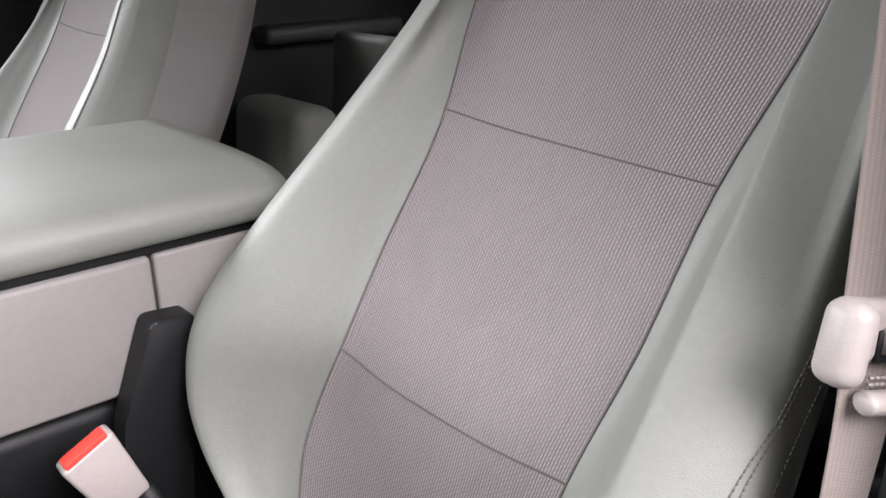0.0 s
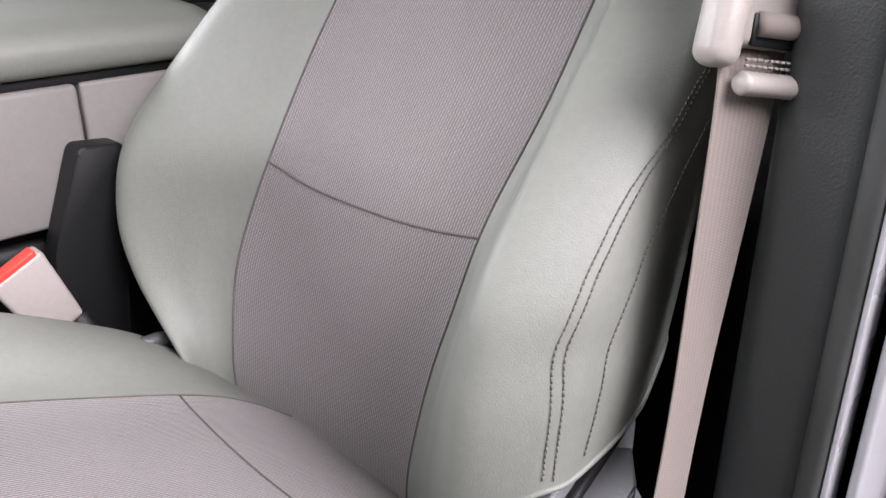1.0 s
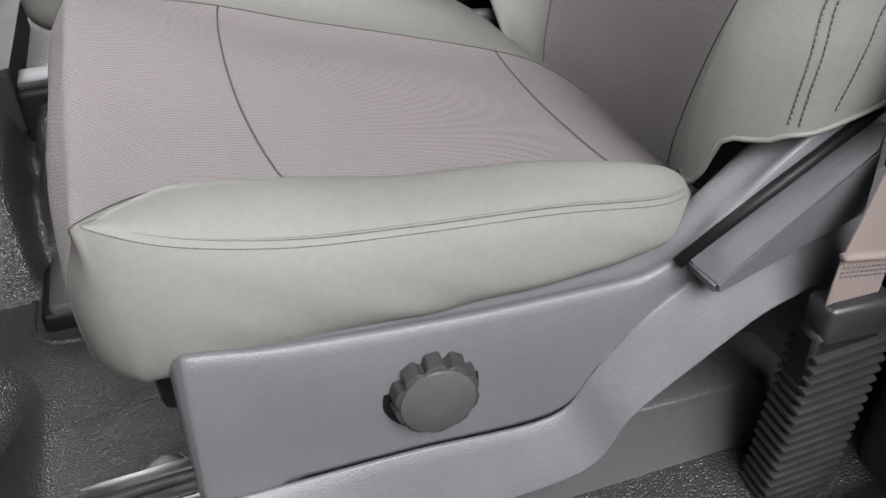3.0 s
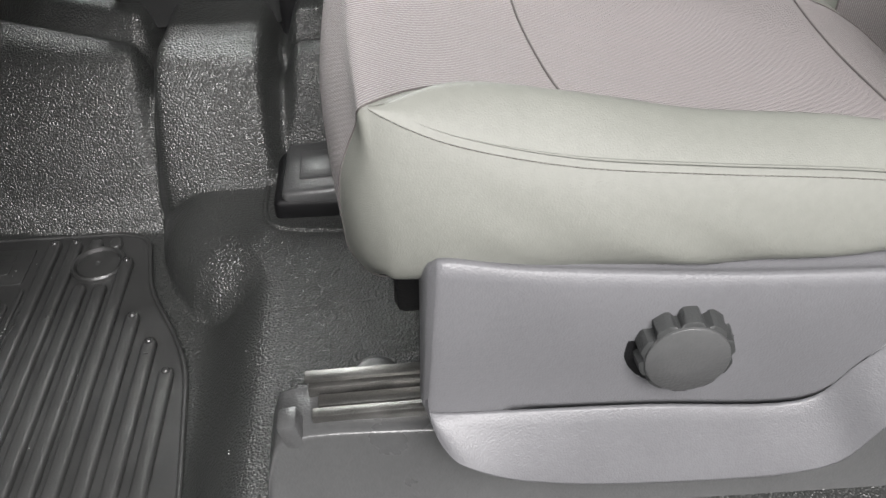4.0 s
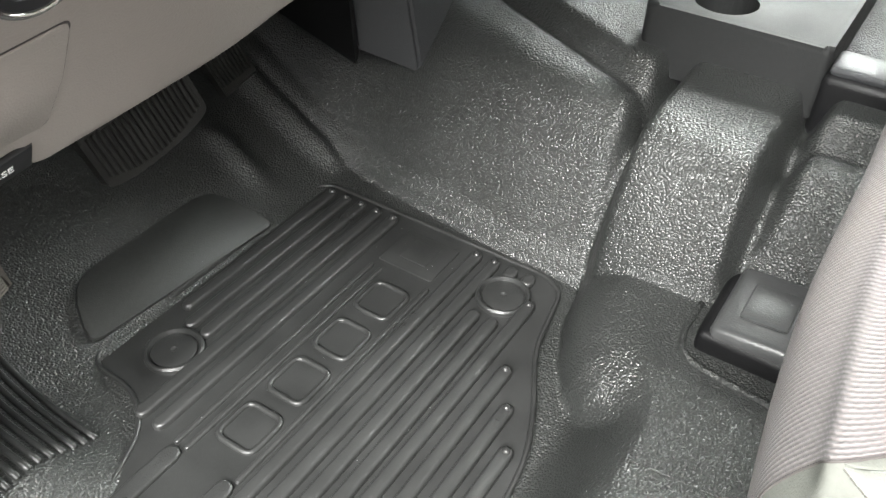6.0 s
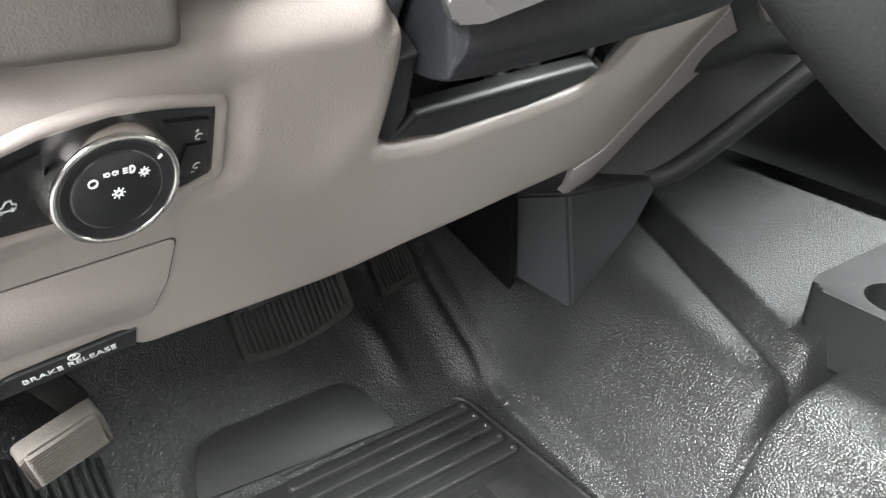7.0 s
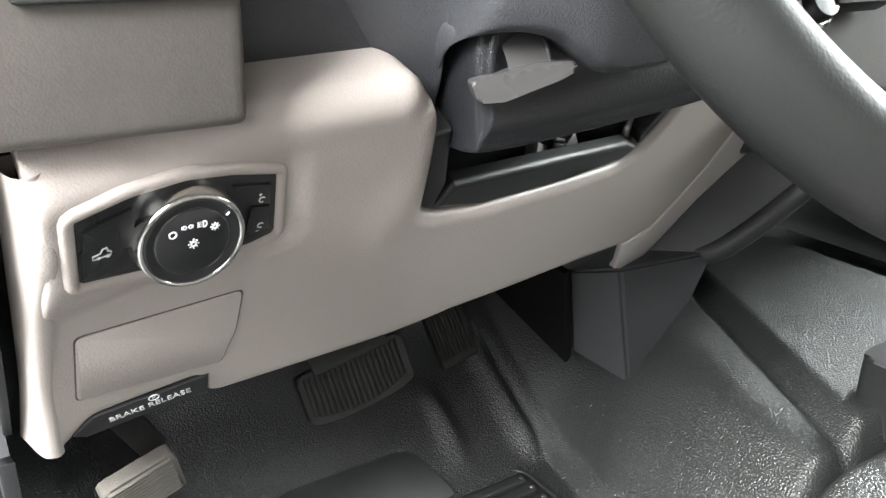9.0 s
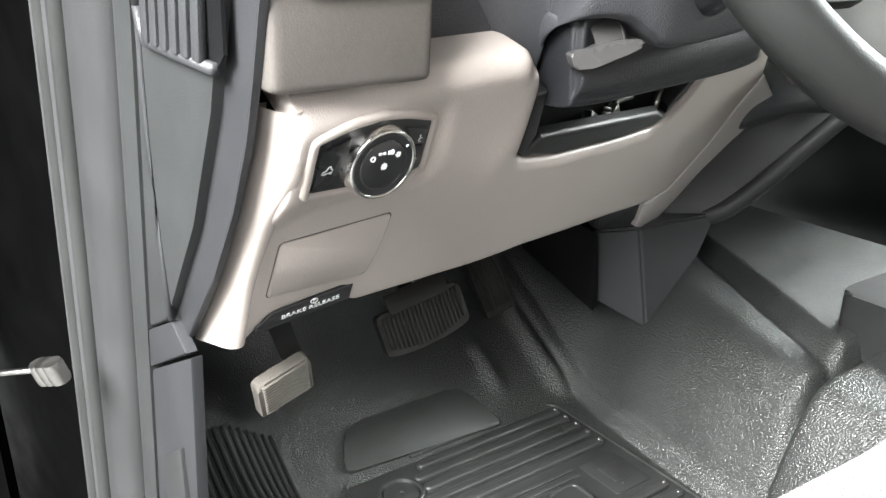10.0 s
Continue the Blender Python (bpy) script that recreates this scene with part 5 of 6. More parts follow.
for x, y0, y1, zb, zt in ((0.702, -0.161, -0.375, 0.638, 0.668), (0.700, -0.154, -0.380, 0.618, 0.672), (0.706, -0.151, -0.382, 0.604, 0.674), (0.725, -0.150, -0.385, 0.594, 0.68), (0.86, -0.171, -0.385, 0.588, 0.69)):
    x, y0, y1, zb, zt = 0.338 + (x - 0.338) * 1.085, 0.1 + (y0 - 0.1) * 1.085, 0.1 + (y1 - 0.1) * 1.085, 0.72 + (zb - 0.72) * 1.085, 0.72 + (zt - 0.72) * 1.085
    m0 = (y0 + y1) / 2
    lo.append([(x, y0 - 0.02, zt), (x, y0, zt - 0.01), (x, y0, zb + 0.012), (x, y0 - 0.012, zb), (x, m0, zb + 0.006), (x, y1 + 0.02, zb + 0.016), (x, y1, zb + 0.03), (x, y1, zt)])
lg = refine(np.array(lo), 4, 4)
patch("lower_shroud", lg, COLUMN_DARK, column, "", True)
raw("lower_face", lg[0], [tuple(range(lg.shape[1]))], COLUMN_DARK, column)
lever = thing("tilt_lever", (0.705, -0.19, 0.635), "translucent grey column tilt lever", "lever")
LP, LQ = Vector((0.727, -0.160, 0.627)), Vector((0.703, -0.216, 0.635))  # ends of the pad
l_dir = (LQ - LP).normalized()
l_up = Vector((0.10, 0.10, 1)).normalized()
prism("lever_pad", rounded([(0.0, -0.006), (0.016, -0.0075), (0.050, 0.000), (0.062, 0.004), (0.062, 0.010), (0.040, 0.0125), (-0.003, 0.0075)], 0.003), LP, l_dir, l_up, 0.014, LEVER, lever, 0.0025, 3)
l_out = l_dir.cross(l_up).normalized()
stem = [[LP + l_dir * (a_ + w_) + l_up * b_ - l_out * c_ for w_ in (0.0, 0.010, 0.020, 0.026)] for a_, b_, c_ in ((0.022, 0.006, 0.006), (0.021, 0.020, 0.010), (0.018, 0.034, 0.020), (0.014, 0.044, 0.034))]
patch("lever_stem", refine(np.array([[tuple(q) for q in r_] for r_ in stem]), 4, 3), LEVER, lever)
tube("stem_edge", [r_[3] for r_ in stem], 0.0014, LEVER, lever, 8)
wheel = thing("steering_wheel", (0.565, -0.274, 0.58), "dark grey steering wheel with a thick grained rim", "steering wheel")
WC, WR, WT = Vector((0.565, -0.274, 0.777)), 0.197, radians(31.6)
WU, WV = Vector((0, 1, 0)), Vector((math.sin(WT), 0, math.cos(WT)))
WN = WU.cross(WV)
tube("rim", [WC + WU * WR * math.cos(t) + WV * WR * math.sin(t) for t in np.linspace(0, 2 * math.pi, 96, endpoint=False)], 0.0205, RIM, wheel, 20, True, up=tuple(WN))
hubm = axes(WC + WN * 0.03, tuple(WU), tuple(-WN))
turned("hub", [(0.075, -0.02), (0.078, 0.01), (0.06, 0.03), (0.002, 0.036)], hubm, RIM, wheel, 40)
for s in (-1, 1):
    tube("spoke", [WC + WU * s * 0.06 + WN * 0.02, WC + WU * s * 0.19 + WN * 0.004], 0.015, RIM, wheel, 10, flat=0.6)
tube("column_shaft", [WC + WN * 0.04, WC + WN * 0.20], 0.035, SLATE, wheel, 20)

# black trim inside the column cut-out
frame_trim = thing("column_frame", on_dash(-0.26, 0.53), "black plastic trim round the column opening", "trim")
dash_prism("lower_trim", [(-0.182, 0.523), (-0.197, 0.544), (-0.428, 0.5305), (-0.452, 0.521), (-0.432, 0.511), (-0.344, 0.513), (-0.234, 0.518)], -0.003, 0.014, OPENING_TRIM, frame_trim, 0.006, 0, 4)
dash_prism("side_trim", [(-0.157, 0.592), (-0.172, 0.594), (-0.186, 0.548), (-0.182, 0.524), (-0.1705, 0.531)], -0.002, 0.03, OPENING_TRIM, frame_trim, 0.004, 0, 3)
dash_prism("corner_trim", [(-0.454, 0.523), (-0.448, 0.534), (-0.470, 0.572), (-0.490, 0.597), (-0.500, 0.594), (-0.479, 0.566), (-0.470, 0.544)], -0.006, 0.03, OPENING_TRIM, frame_trim, 0.002)
bracket = thing("column_bracket", (0.83, -0.27, 0.55), "bare steel column bracket seen in the opening", "bracket")
block("bracket_plate", (0.012, 0.026, 0.022), STEEL, bracket, (0.880, -0.332, 0.531), (20, 0, 30), 0.002)
block("bracket_plate", (0.012, 0.018, 0.024), STEEL, bracket, (0.882, -0.371, 0.533), (-30, 0, 20), 0.002)
for i in range(5):
    block("bracket_tab", (0.004, 0.011, 0.0036), STEEL, bracket, (0.874, -0.350 - 0.0008 * i, 0.523 + 0.0052 * i), (14, 0, 0), 0.0008)
tube("bracket_rod", [(0.885, -0.440, 0.528), (0.885, -0.452, 0.556)], 0.0045, STEEL, bracket, 8)
tube("bracket_rod", [(0.884, -0.378, 0.548), (0.884, -0.402, 0.551)], 0.0035, STEEL, bracket, 8)
# added black block: stands for the unlit space under the dashboard
slab("under_dash", (0.42, 1.70, 0.24), BLACK, (1.22, -0.82, 0.53), "added black block for the dark space under the dashboard", "panel")
slab("dash_top", (0.70, 1.86, 0.05), SLATE, (1.24, -0.82, 0.80), "dark slate dashboard top", "dashboard top")
# another black block gives the shade of the hollow behind the knee panel
slab("dash_core", (0.18, 0.62, 0.16), BLACK, (0.98, -0.22, 0.60), "black block for the shaded cavity behind the dashboard panel", "panel")

# ---------------------------------------------------------------- middle of the dashboard
def sheet4(name, q, depth, mat, parent, bevel=0.003, label=""):
    """A four-cornered panel with thickness behind it."""
    q = [Vector(p) for p in q]
    n = (q[1] - q[0]).cross(q[3] - q[0]).normalized()
    bm = bmesh.new()
    a = [bm.verts.new(p) for p in q]
    b = [bm.verts.new(p - n * depth) for p in q]
    f = bm.faces.new(a)
    bm.faces.new(b[::-1])
    for i in range(len(q)):
        bm.faces.new((a[i], b[i], b[(i + 1) % len(q)], a[(i + 1) % len(q)]))
    if bevel:
        bmesh.ops.bevel(bm, geom=list(f.edges), offset=bevel, segments=2, affect="EDGES")
    return part(name, bm, mat, parent, label, True)


stack = thing("centre_stack", (1.0, -0.7, 0.30), "charcoal centre stack with a pale edge strip", "centre stack")
STRIP_YZ = [(-0.6905, 0.548), (-0.6735, 0.500), (-0.6655, 0.452), (-0.6465, 0.411), (-0.6225, 0.371), (-0.566, 0.361), (-0.592, 0.312), (-0.652, 0.290), (-0.684, 0.334), (-0.712, 0.387), (-0.755, 0.428), (-0.79, 0.455), (-0.80, 0.50)]
moulded("edge_strip", STRIP_YZ, 0.003, lambda y, z: 0.0025, lambda y, z: 0.0, STRIP, stack, "pale grey edge strip", None, 0.008, 0.001)
s_br, s_tr = on_dash(-0.655, 0.288), on_dash(-0.797, 0.470)
s_far, s_up = Vector((0.984, -0.742, 0.322)), Vector((0.890, -0.875, 0.478))
sheet4("side_panel", [s_tr + Vector((0.006, -0.003, 0)), s_br + Vector((0.006, -0.003, 0)), s_far, s_up], 0.03, TRIM_GREY, stack, 0.002)
tube("lower_roll", spline([s_up + Vector((-0.07, -0.10, 0.11)), s_up + Vector((0.0, -0.010, 0.004)), s_far + Vector((0.0, -0.008, 0.004)), s_far + Vector((0.06, 0.02, -0.010))], 5), 0.015, TRIM_GREY, stack, 16)
block("stack_body", (0.30, 0.60, 0.34), SLATE, stack, (1.16, -1.03, 0.55), (0, 28, 0), 0.02, 3)
block("stack_face", (0.02, 0.40, 0.22), MIDGREY, stack, (0.93, -0.90, 0.63), (0, 31, 0), 0.01, 3)
block("stack_vent", (0.03, 0.11, 0.05), BLACK, stack, (0.905, -0.80, 0.655), (0, 31, 0), 0.006, 2)
tunnel_trim = thing("tunnel_trim", (1.03, -0.62, 0.13), "charcoal plastic trim between dashboard and tunnel", "trim panel")
bm = bmesh.new()
R0, R1 = (1.036, -0.610, 0.305), (1.030, -0.640, 0.130)
L0, L1 = (1.098, -0.578, 0.288), (1.098, -0.592, 0.166)
Q0, Q1 = (0.991, -0.736, 0.318), (1.027, -0.745, 0.234)
v = [bm.verts.new(p) for p in (R0, R1, L1, L0, Q1, Q0)]
w = [bm.verts.new((p[0] + 0.16, p[1] - 0.02, p[2])) for p in (R0, R1, L1, L0, Q1, Q0)]
for f in ((0, 1, 2, 3), (1, 0, 5, 4)):
    bm.faces.new([v[i] for i in f])
for a_, b_ in ((3, 0), (0, 5), (5, 4), (4, 1), (1, 2), (2, 3)):
    bm.faces.new((v[a_], w[a_], w[b_], v[b_]))
bmesh.ops.bevel(bm, geom=[e for e in bm.edges if all(x in v for x in e.verts)], offset=0.004, segments=2, affect="EDGES")
part("trim_shell", bm, TRIM_MID, tunnel_trim, "", True)
sheet4("upper_lip", [on_dash(-0.560, 0.363, -0.003), on_dash(-0.440, 0.374, -0.003), Vector((1.098, -0.575, 0.290)), Vector((1.040, -0.600, 0.309))], 0.02, TRIM_MID, tunnel_trim, 0.002)
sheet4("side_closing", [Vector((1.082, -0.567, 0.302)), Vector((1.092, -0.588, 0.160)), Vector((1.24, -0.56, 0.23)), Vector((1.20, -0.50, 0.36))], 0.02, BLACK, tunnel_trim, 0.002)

# ---------------------------------------------------------------- pedals
def ribbed_pad(name, at, right, up, w, h, ribs, along_up, mat, label, bow=0.0):
    """A pedal with a ribbed rubber pad: ribs run up the pad or across it."""
    t = thing(name, at, label, "pedal", "foot pedals")
    r, u = Vector(right).normalized(), Vector(up).normalized()
    n = r.cross(u).normalized()
    u = n.cross(r)
    m = Matrix((r, u, n)).transposed().to_4x4()
    m.translation = Vector(at)
    low = [(w / 2 * math.sin(q), -h / 2 - bow * (1 - (q / 1.57) ** 2)) for q in np.linspace(-1.57, 1.57, 13)]
    bm = prism_bm(rounded(low + [(w / 2, h / 2), (-w / 2, h / 2)], 0.009), (0, 0, 0), (1, 0, 0), (0, 1, 0), 0.014, 0.004, 3)
    bmesh.ops.transform(bm, matrix=m, verts=bm.verts)
    part("pad", bm, mat, t, "", True)
    for i in range(ribs):
        f = (i + 0.5) / ribs - 0.5
        if along_up:
            sag = bow * (1 - 4 * f * f)
            size, at2 = (w / ribs * 0.55, h * 0.80 + sag, 0.006), (f * w * 0.92, -sag / 2, 0.0008)
        else:
            size, at2 = (w * 0.86, h / ribs * 0.55, 0.005), (0, f * h * 0.92, 0.0005)
        part("pad_rib", block_bm(size, m @ Matrix.Translation(at2), 0.0012, 1), mat, t, "", True)
    return t, m


brake, bmx = ribbed_pad("brake_pedal", (1.118, -0.267, 0.214), (0.0, -1, 0.17), (0.35, -0.10, 1), 0.142, 0.056, 19, True, PEDAL, "worn black rubber brake pedal with upright ribs", 0.013)
tube("arm", [bmx @ Vector((0, 0.0, -0.012)), bmx @ Vector((0, 0.04, -0.03)), (1.24, -0.30, 0.40), (1.26, -0.30, 0.55)], [0.012, 0.012, 0.011, 0.011], BLACK, brake, 10)
part("pad_plate", block_bm((0.10, 0.030, 0.006), bmx @ pose(0.0, 0.036, 0.001, -20, 0, 0), 0.002, 2), PEDAL, brake, "", True)
gas, gmx = ribbed_pad("accelerator_pedal", (1.211, -0.460, 0.188), (0.0, -1, 0.18), (0.45, -0.28, 1), 0.058, 0.105, 9, True, PEDAL, "narrow black accelerator pedal with long ribs")
tube("arm", [gmx @ Vector((0, 0.02, -0.012)), gmx @ Vector((0, 0.08, -0.02)), (1.34, -0.48, 0.42)], 0.009, BLACK, gas, 10)
park, pmx = ribbed_pad("parking_brake_pedal", (0.955, 0.016, 0.270), (0.10, -1, 0.25), (-0.35, 0.25, 1), 0.066, 0.050, 11, False, DUSTY, "dusty taupe parking brake pedal under the dashboard")
part("arm", block_bm((0.024, 0.10, 0.008), pmx @ pose(0.012, 0.068, -0.012, 8, 0, 12), 0.003, 2), BLACK, park, "", True)

# ---------------------------------------------------------------- centre console and cup holder
console = thing("centre_console", (0.1, -0.8, 0.1), "pale grey vinyl folded centre armrest console with a padded lid", "console")
lid = []
for x, dz in ((-0.160, -0.006), (-0.1595, -0.003), (-0.157, -0.0005), (-0.150, 0.0), (0.10, 0.002), (0.30, 0.0), (0.37, -0.004), (0.385, -0.02)):
    lid.append([(x, -0.63, 0.586), (x, -0.612, 0.588), (x, -0.604, 0.600 + dz * 0.3), (x, -0.607, 0.618 + dz), (x, -0.630, 0.632 + dz), (x, -0.70, 0.640 + dz), (x, -0.90, 0.642 + dz), (x, -0.972, 0.640 + dz), (x, -0.990, 0.628 + dz), (x, -0.992, 0.60 + dz * 0.3), (x, -0.97, 0.586)])
lidg = refine(np.array(lid), 4, 4)
patch("lid", lidg, VINYL, console, "pale vinyl padded lid", True)
for row in (0, -1):
    raw("lid_end", lidg[row], [tuple(range(lidg.shape[1]))], VINYL, console)
block("lid_base", (0.53, 0.36, 0.012), BLACK, console, (0.103, -0.80, 0.580), (0, 0, 0), 0.002)
block("side_panel", (0.385, 0.02, 0.143), CONSOLE, console, (0.185, -0.622, 0.505), (0, 0, 0), 0.006, 3)
block("rear_side_panel", (0.150, 0.02, 0.143), CONSOLE, console, (-0.0855, -0.624, 0.505), (0, 0, 0), 0.004, 3)
block("far_panel", (0.51, 0.02, 0.165), DASH_SMOOTH, console, (0.12, -0.975, 0.494), (0, 0, 0), 0.006)
block("core", (0.48, 0.33, 0.15), BLACK, console, (0.12, -0.80, 0.495), (0, 0, 0), 0.006)
block("base", (0.55, 0.32, 0.22), BLACK, console, (0.15, -0.80, 0.31), (0, 0, 0), 0.02, 3)
block("foot", (0.40, 0.30, 0.12), BLACK, console, (0.25, -0.80, 0.16), (0, 0, 0), 0.02, 3)
tagged(block("centre_cushion", (0.30, 0.30, 0.10), VINYL, None, (0.36, -0.80, 0.365), (0, -4, 0), 0.035, 5), "pale grey vinyl centre seat cushion below the armrest", "seat cushion")

cups = thing("cup_holder", (0.66, -0.86, 0.20), "charcoal plastic floor cup holder with two cups and a slot", "cup holder")
cup_body = prism("holder_body", rounded([(0.555, -1.06), (0.765, -1.06), (0.775, -0.75), (0.765, -0.722), (0.555, -0.722)], [0.03, 0.03, 0.04, 0.03, 0.01], 6), (0, 0, 0.268), (1, 0, 0), (0, 1, 0), 0.085, CUP_PLASTIC, cups, 0.008, 3)
cutters = []
for cx, cy in ((0.690, -0.778), (0.705, -0.968)):
    k = bmesh.new()
    bmesh.ops.create_cone(k, cap_ends=True, segments=40, radius1=0.034, radius2=0.041, depth=0.14, matrix=Matrix.Translation((cx, cy, 0.268)))
    cutters.append(part("cutter", k, BLACK))
cutters.append(part("cutter", block_bm((0.105, 0.022, 0.08), pose(0.675, -0.872, 0.268), 0.003), BLACK))
cut_out(cup_body, cutters)
for cx, cy in ((0.690, -0.778), (0.705, -0.968)):
    turned("cup_liner", [(0.0345, 0.0), (0.0385, 0.072), (0.0375, 0.072), (0.0335, 0.004), (0.001, 0.004)], Matrix.Translation((cx, cy, 0.188)), BLACK, cups, 36)
block("holder_tail", (0.09, 0.06, 0.13), BLACK, cups, (0.515, -0.752, 0.175), (0, 0, 0), 0.012, 3)
block("tail_cap", (0.075, 0.05, 0.012), TRIM_MID, cups, (0.515, -0.752, 0.243), (0, 0, 0), 0.005, 2)

# ---------------------------------------------------------------- passenger seat and the rear of the cab
passenger_seat = thing("passenger_seat", (0.2, -1.31, 0.07), "passenger seat in pale grey vinyl with grey cloth centre", "car seat", "front seats")
pb = seat_back(passenger_seat, -1, -1.315, 0.01)
# the taupe colour stands in for shadow on this side of the seat
patch("back_shell", np.array([[p + np.array(d) for d in ((0.004, 0.0005, 0), (-0.05, 0.004, 0), (-0.10, 0.003, 0), (-0.135, -0.006, 0), (-0.142, -0.03, 0), (-0.142, -0.55, 0))] for p in pb[:, 84]]), CONSOLE, passenger_seat, "vinyl side of the backrest, coloured taupe for its shaded look", True)
cushion(passenger_seat, -1, -0.802)
block("seat_frame", (0.46, 0.40, 0.16), BLACK, passenger_seat, (0.18, -1.31, 0.19), (0, -4, 0), 0.01)
cross_seam(pb, 0.735, 0.010, passenger_seat)
for j in (74,):
    tube("flank_seam", [tuple(p + np.array((0.0005, 0.0004, 0))) for p in pb[:, j]], 0.0012, THREAD, passenger_seat, 6)
rear_bench = thing("rear_bench", (-1.2, -0.8, 0.05), "pale grey vinyl rear bench in shadow", "bench seat")
for y, w in ((-1.35, 0.62),):
    block("bench_cushion", (0.46, w, 0.14), VINYL, rear_bench, (-1.10, y, 0.36), (0, -5, 0), 0.04, 4)
    block("bench_back", (0.14, w, 0.62), VINYL, rear_bench, (-1.42, y, 0.70), (0, -12, 0), 0.04, 4)
block("folded_cushion", (0.13, 0.30, 0.34), VINYL, rear_bench, (-0.68, -1.50, 0.36), (0, -6, 0), 0.045, 5)
block("folded_back", (0.05, 0.22, 0.30), VINYL, rear_bench, (-0.86, -1.42, 0.52), (0, -6, 0), 0.02, 3)
block("bench_base", (0.44, 1.6, 0.26), BLACK, rear_bench, (-1.12, -0.85, 0.16), (0, 0, 0), 0.01)
rear_door = thing("rear_door_panel", (-0.95, -1.72, 0.0), "black rear door panel with a grey armrest", "door panel")
block("panel", (0.95, 0.03, 0.86), BLACK, rear_door, (-0.95, -1.722, 0.45), (0, 0, 0), 0.01)
block("armrest", (0.42, 0.07, 0.045), TRIM_GREY, rear_door, (-0.95, -1.675, 0.655), (0, 0, 0), 0.015, 3)
block("door_pocket", (0.55, 0.05, 0.16), BLACK, rear_door, (-0.95, -1.685, 0.18), (0, 0, 0), 0.02, 3)

# ---------------------------------------------------------------- pillar and sill beside the seat
def upright(name, prof, z0, z1, mat, parent, lean=0.0, label=""):
    """A strip with an outline in plan, standing from z0 to z1 and leaning by lean metres in y."""
    bm = bmesh.new()
    a = [bm.verts.new((x, y, z0)) for x, y in prof]
    b = [bm.verts.new((x, y + lean, z1)) for x, y in prof]
    n = len(prof)
    bm.faces.new(a[::-1])
    bm.faces.new(b)
    for i in range(n):
        bm.faces.new((a[i], a[(i + 1) % n], b[(i + 1) % n], b[i]))
    return part(name, bm, mat, parent, label, True)


b_pillar = thing("b_pillar", (-0.2, 0.06, 0.05), "charcoal lower door pillar trim with rubber seal", "pillar trim")
upright("pillar_trim", rounded([(-0.42, 0.025), (-0.168, 0.020), (-0.150, 0.034), (-0.146, 0.080), (-0.160, 0.092), (-0.42, 0.092)], 0.012), 0.02, 1.33, TRIM_GREY, b_pillar, 0.03)
upright("pillar_seal", rounded([(-0.165, 0.086), (-0.138, 0.084), (-0.134, 0.100), (-0.165, 0.102)], 0.007), 0.02, 1.33, SEAL, b_pillar, 0.025)
upright("seal_lip", rounded([(-0.160, 0.101), (-0.139, 0.101), (-0.139, 0.1045), (-0.160, 0.1045)], 0.001), 0.02, 1.33, PAINT_EDGE, b_pillar, 0.025)
upright("painted_edge", rounded([(-0.170, 0.112), (-0.148, 0.112), (-0.145, 0.119), (-0.165, 0.126), (-0.19, 0.126)], 0.004), 0.02, 1.33, PAINT_EDGE, b_pillar, 0.025)
upright("door_jamb", rounded([(-0.60, 0.124), (-0.19, 0.124), (-0.175, 0.130), (-0.185, 0.30), (-0.60, 0.30)], 0.006), -0.10, 1.33, PAINT_BLACK, b_pillar, 0.025)
block("retractor_cover", (0.10, 0.17, 0.52), BLACK, b_pillar, (-0.33, -0.055, 0.25), (0, 0, 0), 0.015, 3, "black plastic belt retractor cover")
sticker = thing("jamb_label", (-0.18, 0.165, 0.22), "white certification label on the black door jamb", "label")
block("label_sheet", (0.0015, 0.045, 0.10), WHITE_INK, sticker, (-0.1775, 0.163, 0.265), (3, 0, 0), 0.0004, 1)
for i in range(9):
    for j in range(3):
        block("print_bar", (0.0006, 0.0105, 0.0026), BLACK, sticker, (-0.1766, 0.149 + j * 0.014, 0.228 + i * 0.009), (3, 0, 0), 0)
striker = thing("door_striker", (-0.16, 0.15, 0.36), "steel door striker on the jamb", "striker")
tube("striker_loop", [(-0.178, 0.140, 0.372), (-0.150, 0.141, 0.374), (-0.143, 0.150, 0.368), (-0.150, 0.162, 0.360), (-0.178, 0.163, 0.358)], 0.0045, STEEL, striker, 10)
block("striker_plate", (0.006, 0.045, 0.05), STEEL, striker, (-0.179, 0.152, 0.365), (0, 0, 0), 0.004, 2)
tagged(patch("door_sill", refine(np.array([[(x, 0.10, 0.02), (x, 0.118, 0.10), (x, 0.15, 0.112), (x, 0.20, 0.10), (x, 0.235, 0.05), (x, 0.24, -0.25)] for x in (-0.16, 0.3, 0.8, 1.02)]), 3, 5), SEAL, None, "", True), "black plastic door sill tread", "sill", kind="structure")

# ---------------------------------------------------------------- front pillar and kick panel at the open door
kick = thing("kick_panel", (0.95, 0.14, 0.05), "charcoal kick panel with a louvred vent beside the dashboard", "trim panel")
side_plate("side_panel", [(0.776, 0.684), (0.798, 0.636), (0.813, 0.602), (0.884, 0.493), (0.982, 0.382), (1.007, 0.356), (1.117, 0.300), (1.080, 0.483), (1.050, 0.60), (1.045, 0.668), (1.04, 1.2), (0.715, 1.2), (0.735, 0.80)], 0.119, 0.012, TRIM_GREY, kick, 0.003)
tube("panel_ridge", [(0.985, 0.1195, 0.366), (0.991, 0.1195, 0.45), (0.990, 0.1195, 0.54), (0.982, 0.1195, 0.610), (0.972, 0.1195, 0.675), (0.90, 0.1195, 1.2)], 0.0035, TRIM_MID, kick, 8)
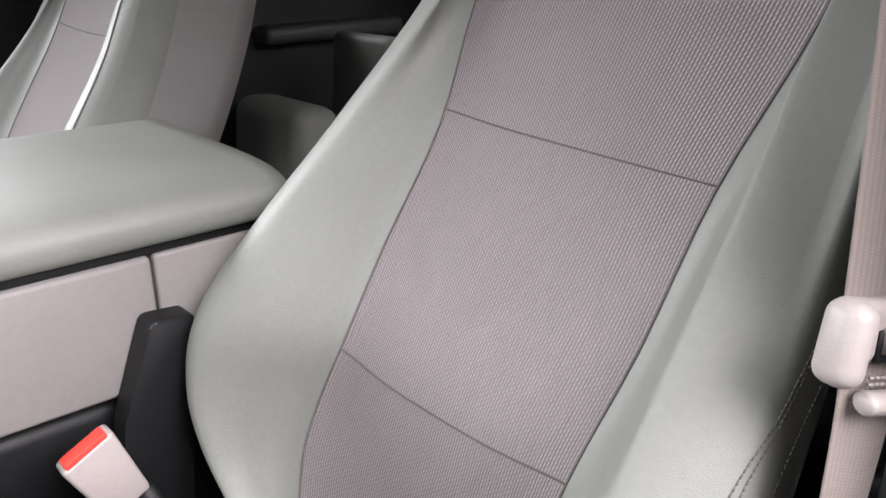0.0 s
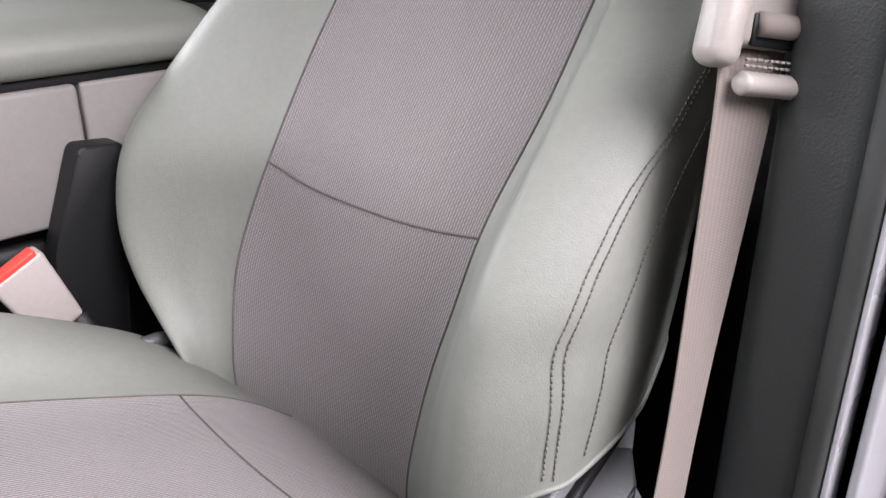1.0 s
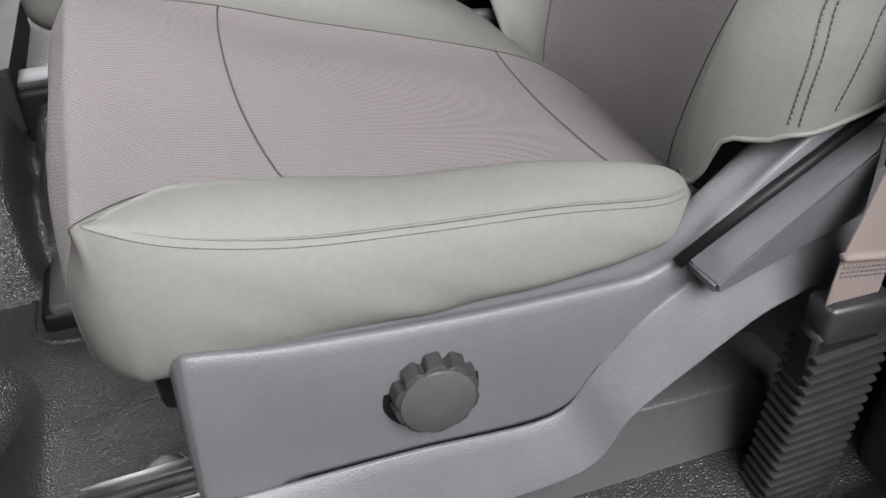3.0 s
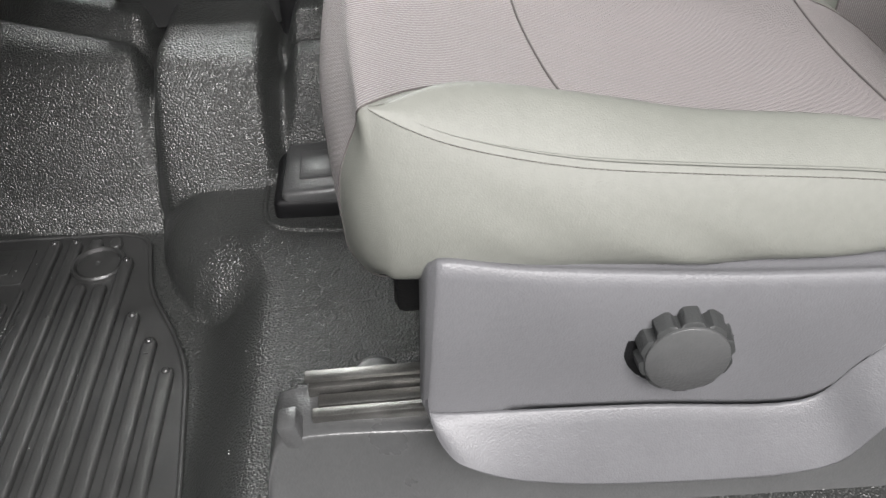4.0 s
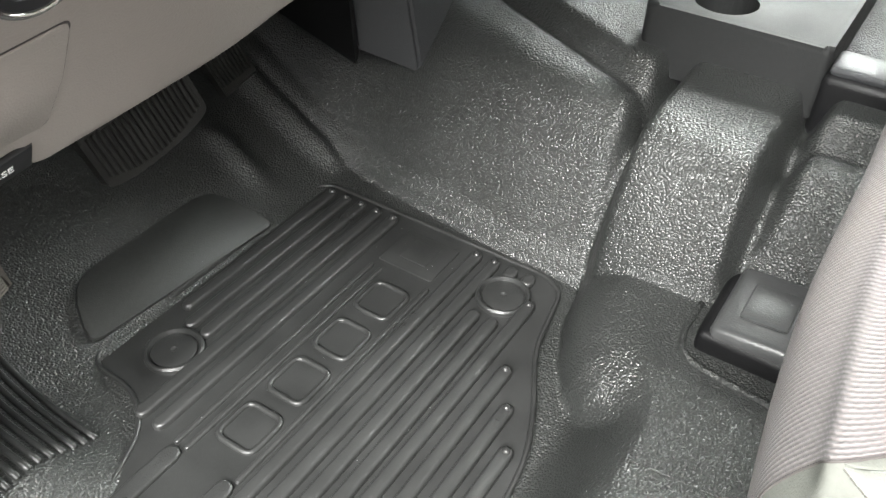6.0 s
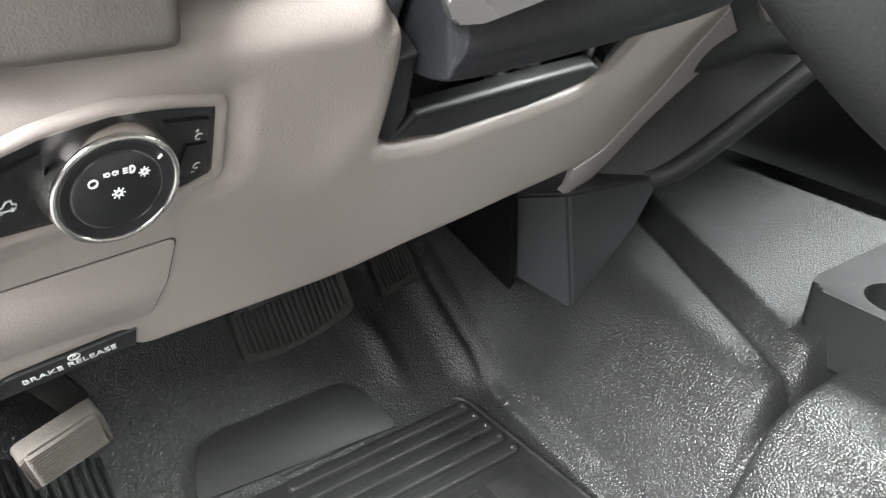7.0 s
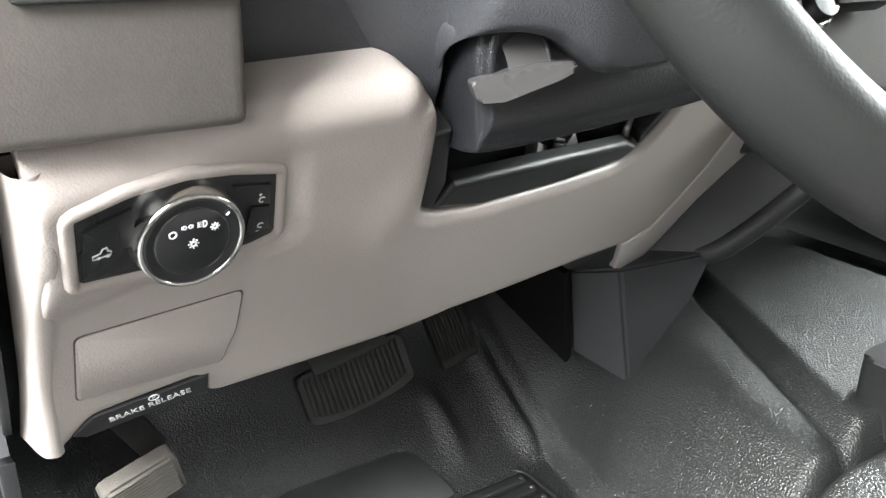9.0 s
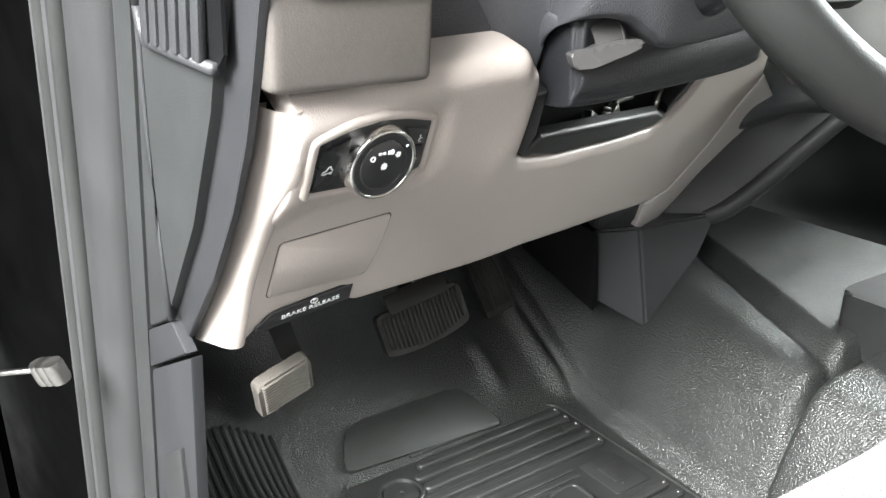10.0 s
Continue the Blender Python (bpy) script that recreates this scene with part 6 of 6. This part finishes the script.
side_plate("mid_band", [(1.117, 0.297), (0.985, 0.364), (0.945, 0.346), (1.12, 0.249)], 0.121, 0.012, NAVY, kick, 0.002)
side_plate("lower_panel", [(1.111, 0.2505), (0.938, 0.3435), (0.970, 0.163), (1.00, 0.0), (1.25, 0.0), (1.19, 0.05)], 0.119, 0.012, NAVY, kick, 0.003)
side_plate("latch_cover", [(1.078, 0.153), (1.0, 0.208), (1.000, 0.139), (1.00, 0.04), (1.092, 0.04)], 0.124, 0.010, TRIM_GREY, kick, 0.003)
fr = thing("louvre", (0.86, 0.12, 0.65), "", "")
fr.parent = kick
fr.matrix_parent_inverse = Matrix.Translation(-Vector(kick.location))
side_plate("louvre_back", [(0.957, 0.650), (0.945, 0.641), (0.784, 0.639), (0.772, 0.648), (0.760, 0.80), (0.935, 0.80)], 0.1205, 0.003, BLACK, fr, 0.0)
tube("frame_bottom", [(0.961, 0.1225, 0.668), (0.956, 0.1225, 0.650), (0.945, 0.1225, 0.640), (0.87, 0.1225, 0.638), (0.786, 0.1225, 0.637)], 0.0050, TRIM_MID, fr, 10)
tube("frame_front", [(0.961, 0.1225, 0.668), (0.945, 0.1225, 0.80)], 0.0050, TRIM_MID, fr, 10)
for i in range(6):
    x = 0.800 + i * 0.0245
    part("slat", block_bm((0.0110, 0.008, 0.165), pose(x - 0.004, 0.124, 0.722, 0, -7, 14), 0.003, 2), TRIM_MID, fr, "", True)
a_pillar = thing("a_pillar", (1.1, 0.15, 0.0), "grey rubber sealed front door pillar", "pillar trim")


def leaning(name, prof, mat):
    """A strip of the pillar that runs forward towards the sill: its outline in plan holds at z 0.665."""
    ob = upright(name, prof, -0.45, 1.3, mat, a_pillar)
    for v in ob.data.vertices:
        v.co.x += 0.26 * (0.665 - v.co.z)
    return ob


leaning("pillar_trim", [(0.985, 0.1225), (1.012, 0.128), (1.028, 0.126), (1.028, 0.108), (0.985, 0.108)], TRIM_GREY)
leaning("pillar_pad", rounded([(1.030, 0.118), (1.038, 0.138), (1.070, 0.152), (1.118, 0.152), (1.146, 0.142), (1.150, 0.118)], 0.012), BAND)
leaning("seal_bulb", [(1.165 + 0.013 * math.cos(t), 0.145 + 0.013 * math.sin(t)) for t in np.linspace(0, 2 * math.pi, 16, endpoint=False)], SEAL)
leaning("flange", rounded([(1.181, 0.152), (1.192, 0.158), (1.192, 0.13), (1.181, 0.13)], 0.002), SEAL_LIGHT)
leaning("second_seal", [(1.208 + 0.012 * math.cos(t), 0.152 + 0.012 * math.sin(t)) for t in np.linspace(0, 2 * math.pi, 16, endpoint=False)], SEAL)
leaning("jamb_edge", rounded([(1.225, 0.158), (1.233, 0.163), (1.233, 0.14), (1.225, 0.14)], 0.002), SEAL_LIGHT)
leaning("hinge_face", [(1.236, 0.160), (2.40, 0.42), (2.40, 0.30), (1.236, 0.135)], DULL_BLACK)
tagged(upright("fender_edge", [(1.60, 0.26), (1.95, 0.75), (2.05, 0.75), (1.70, 0.24)], -0.62, 1.2, DULL_BLACK, None), "black painted open door edge and fender", "fender", kind="structure")
check = thing("door_check", (1.2, 0.22, 0.27), "greasy steel door check arm at the hinge pillar", "door check")
tube("check_arm", [(1.20, 0.218, 0.242), (1.30, 0.27, 0.205), (1.45, 0.36, 0.17)], [0.006, 0.0055, 0.005], STEEL, check, 8, flat=0.6)
for dx in (0.0, 0.018, 0.034):
    turned("check_roller", [(0.011, -0.014), (0.012, -0.010), (0.012, 0.010), (0.011, 0.014)], axes((1.17 + dx, 0.207 + dx * 0.3, 0.250 - dx * 0.4), (1, 0, 0), (0, 0.3, 1)), STEEL, check, 16)

# ---------------------------------------------------------------- small things on the passenger side
far_mat = thing("floor_mat", (1.05, -1.3, -0.008), "black ribbed rubber mat in the passenger footwell", "floor mat")
block("mat_sheet", (0.62, 0.46, 0.008), RUBBER, far_mat, (0.96, -1.42, -0.002), (0, 0, 0), 0.003)
for i in range(16):
    prism("rib", stadium(0.70 + i * 0.034, -1.62, -1.22, 0.015), (0, 0, 0.007), (1, 0, 0), (0, 1, 0), 0.006, RUBBER_GRIP, far_mat, 0.002, 2)
dial = thing("selector_knob", (0.90, -0.74, 0.64), "black rotary selector knob with a white pointer on the centre stack", "knob")
dax = axes((0.905, -0.735, 0.640), (0, -1, 0), (-1, 0.05, 0.5))
turned("knob", [(0.024, 0.0), (0.023, 0.014), (0.020, 0.018), (0.001, 0.019)], dax, GLOSS_BLACK, dial, 32)
turned("knob_ring", [(0.029, 0.0), (0.0285, 0.004), (0.026, 0.006), (0.0245, 0.004)], dax, CHROME, dial, 32)
mark("pointer", [dax @ Vector((0.0, 0.006, 0.0195)), dax @ Vector((0.0, 0.018, 0.0190))], 0.001, dial)

# specks of dust and grit on the rubber and the flooring
rng = random.Random(11)
verts, faces = [], []
for _ in range(70):
    x, y = rng.uniform(0.45, 1.12), rng.uniform(-0.50, 0.03)
    z, r = float(floor_height(x, y)) + (0.0100 if x > 0.74 else 0.002), rng.uniform(0.0003, 0.0007)
    n = len(verts)
    verts += [(x + r, y, z), (x, y + r * 0.7, z), (x - r, y, z), (x, y - r, z), (x, y, z + r * 0.6), (x, y, z - r * 0.6)]
    faces += [(n, n + 1, n + 4), (n + 1, n + 2, n + 4), (n + 2, n + 3, n + 4), (n + 3, n, n + 4), (n + 1, n, n + 5), (n + 2, n + 1, n + 5), (n + 3, n + 2, n + 5), (n, n + 3, n + 5)]
tagged(raw("dust", verts, faces, WHITE_INK, None, smooth=False), "pale specks of dust on the mat and flooring", "dust", kind="stuff")
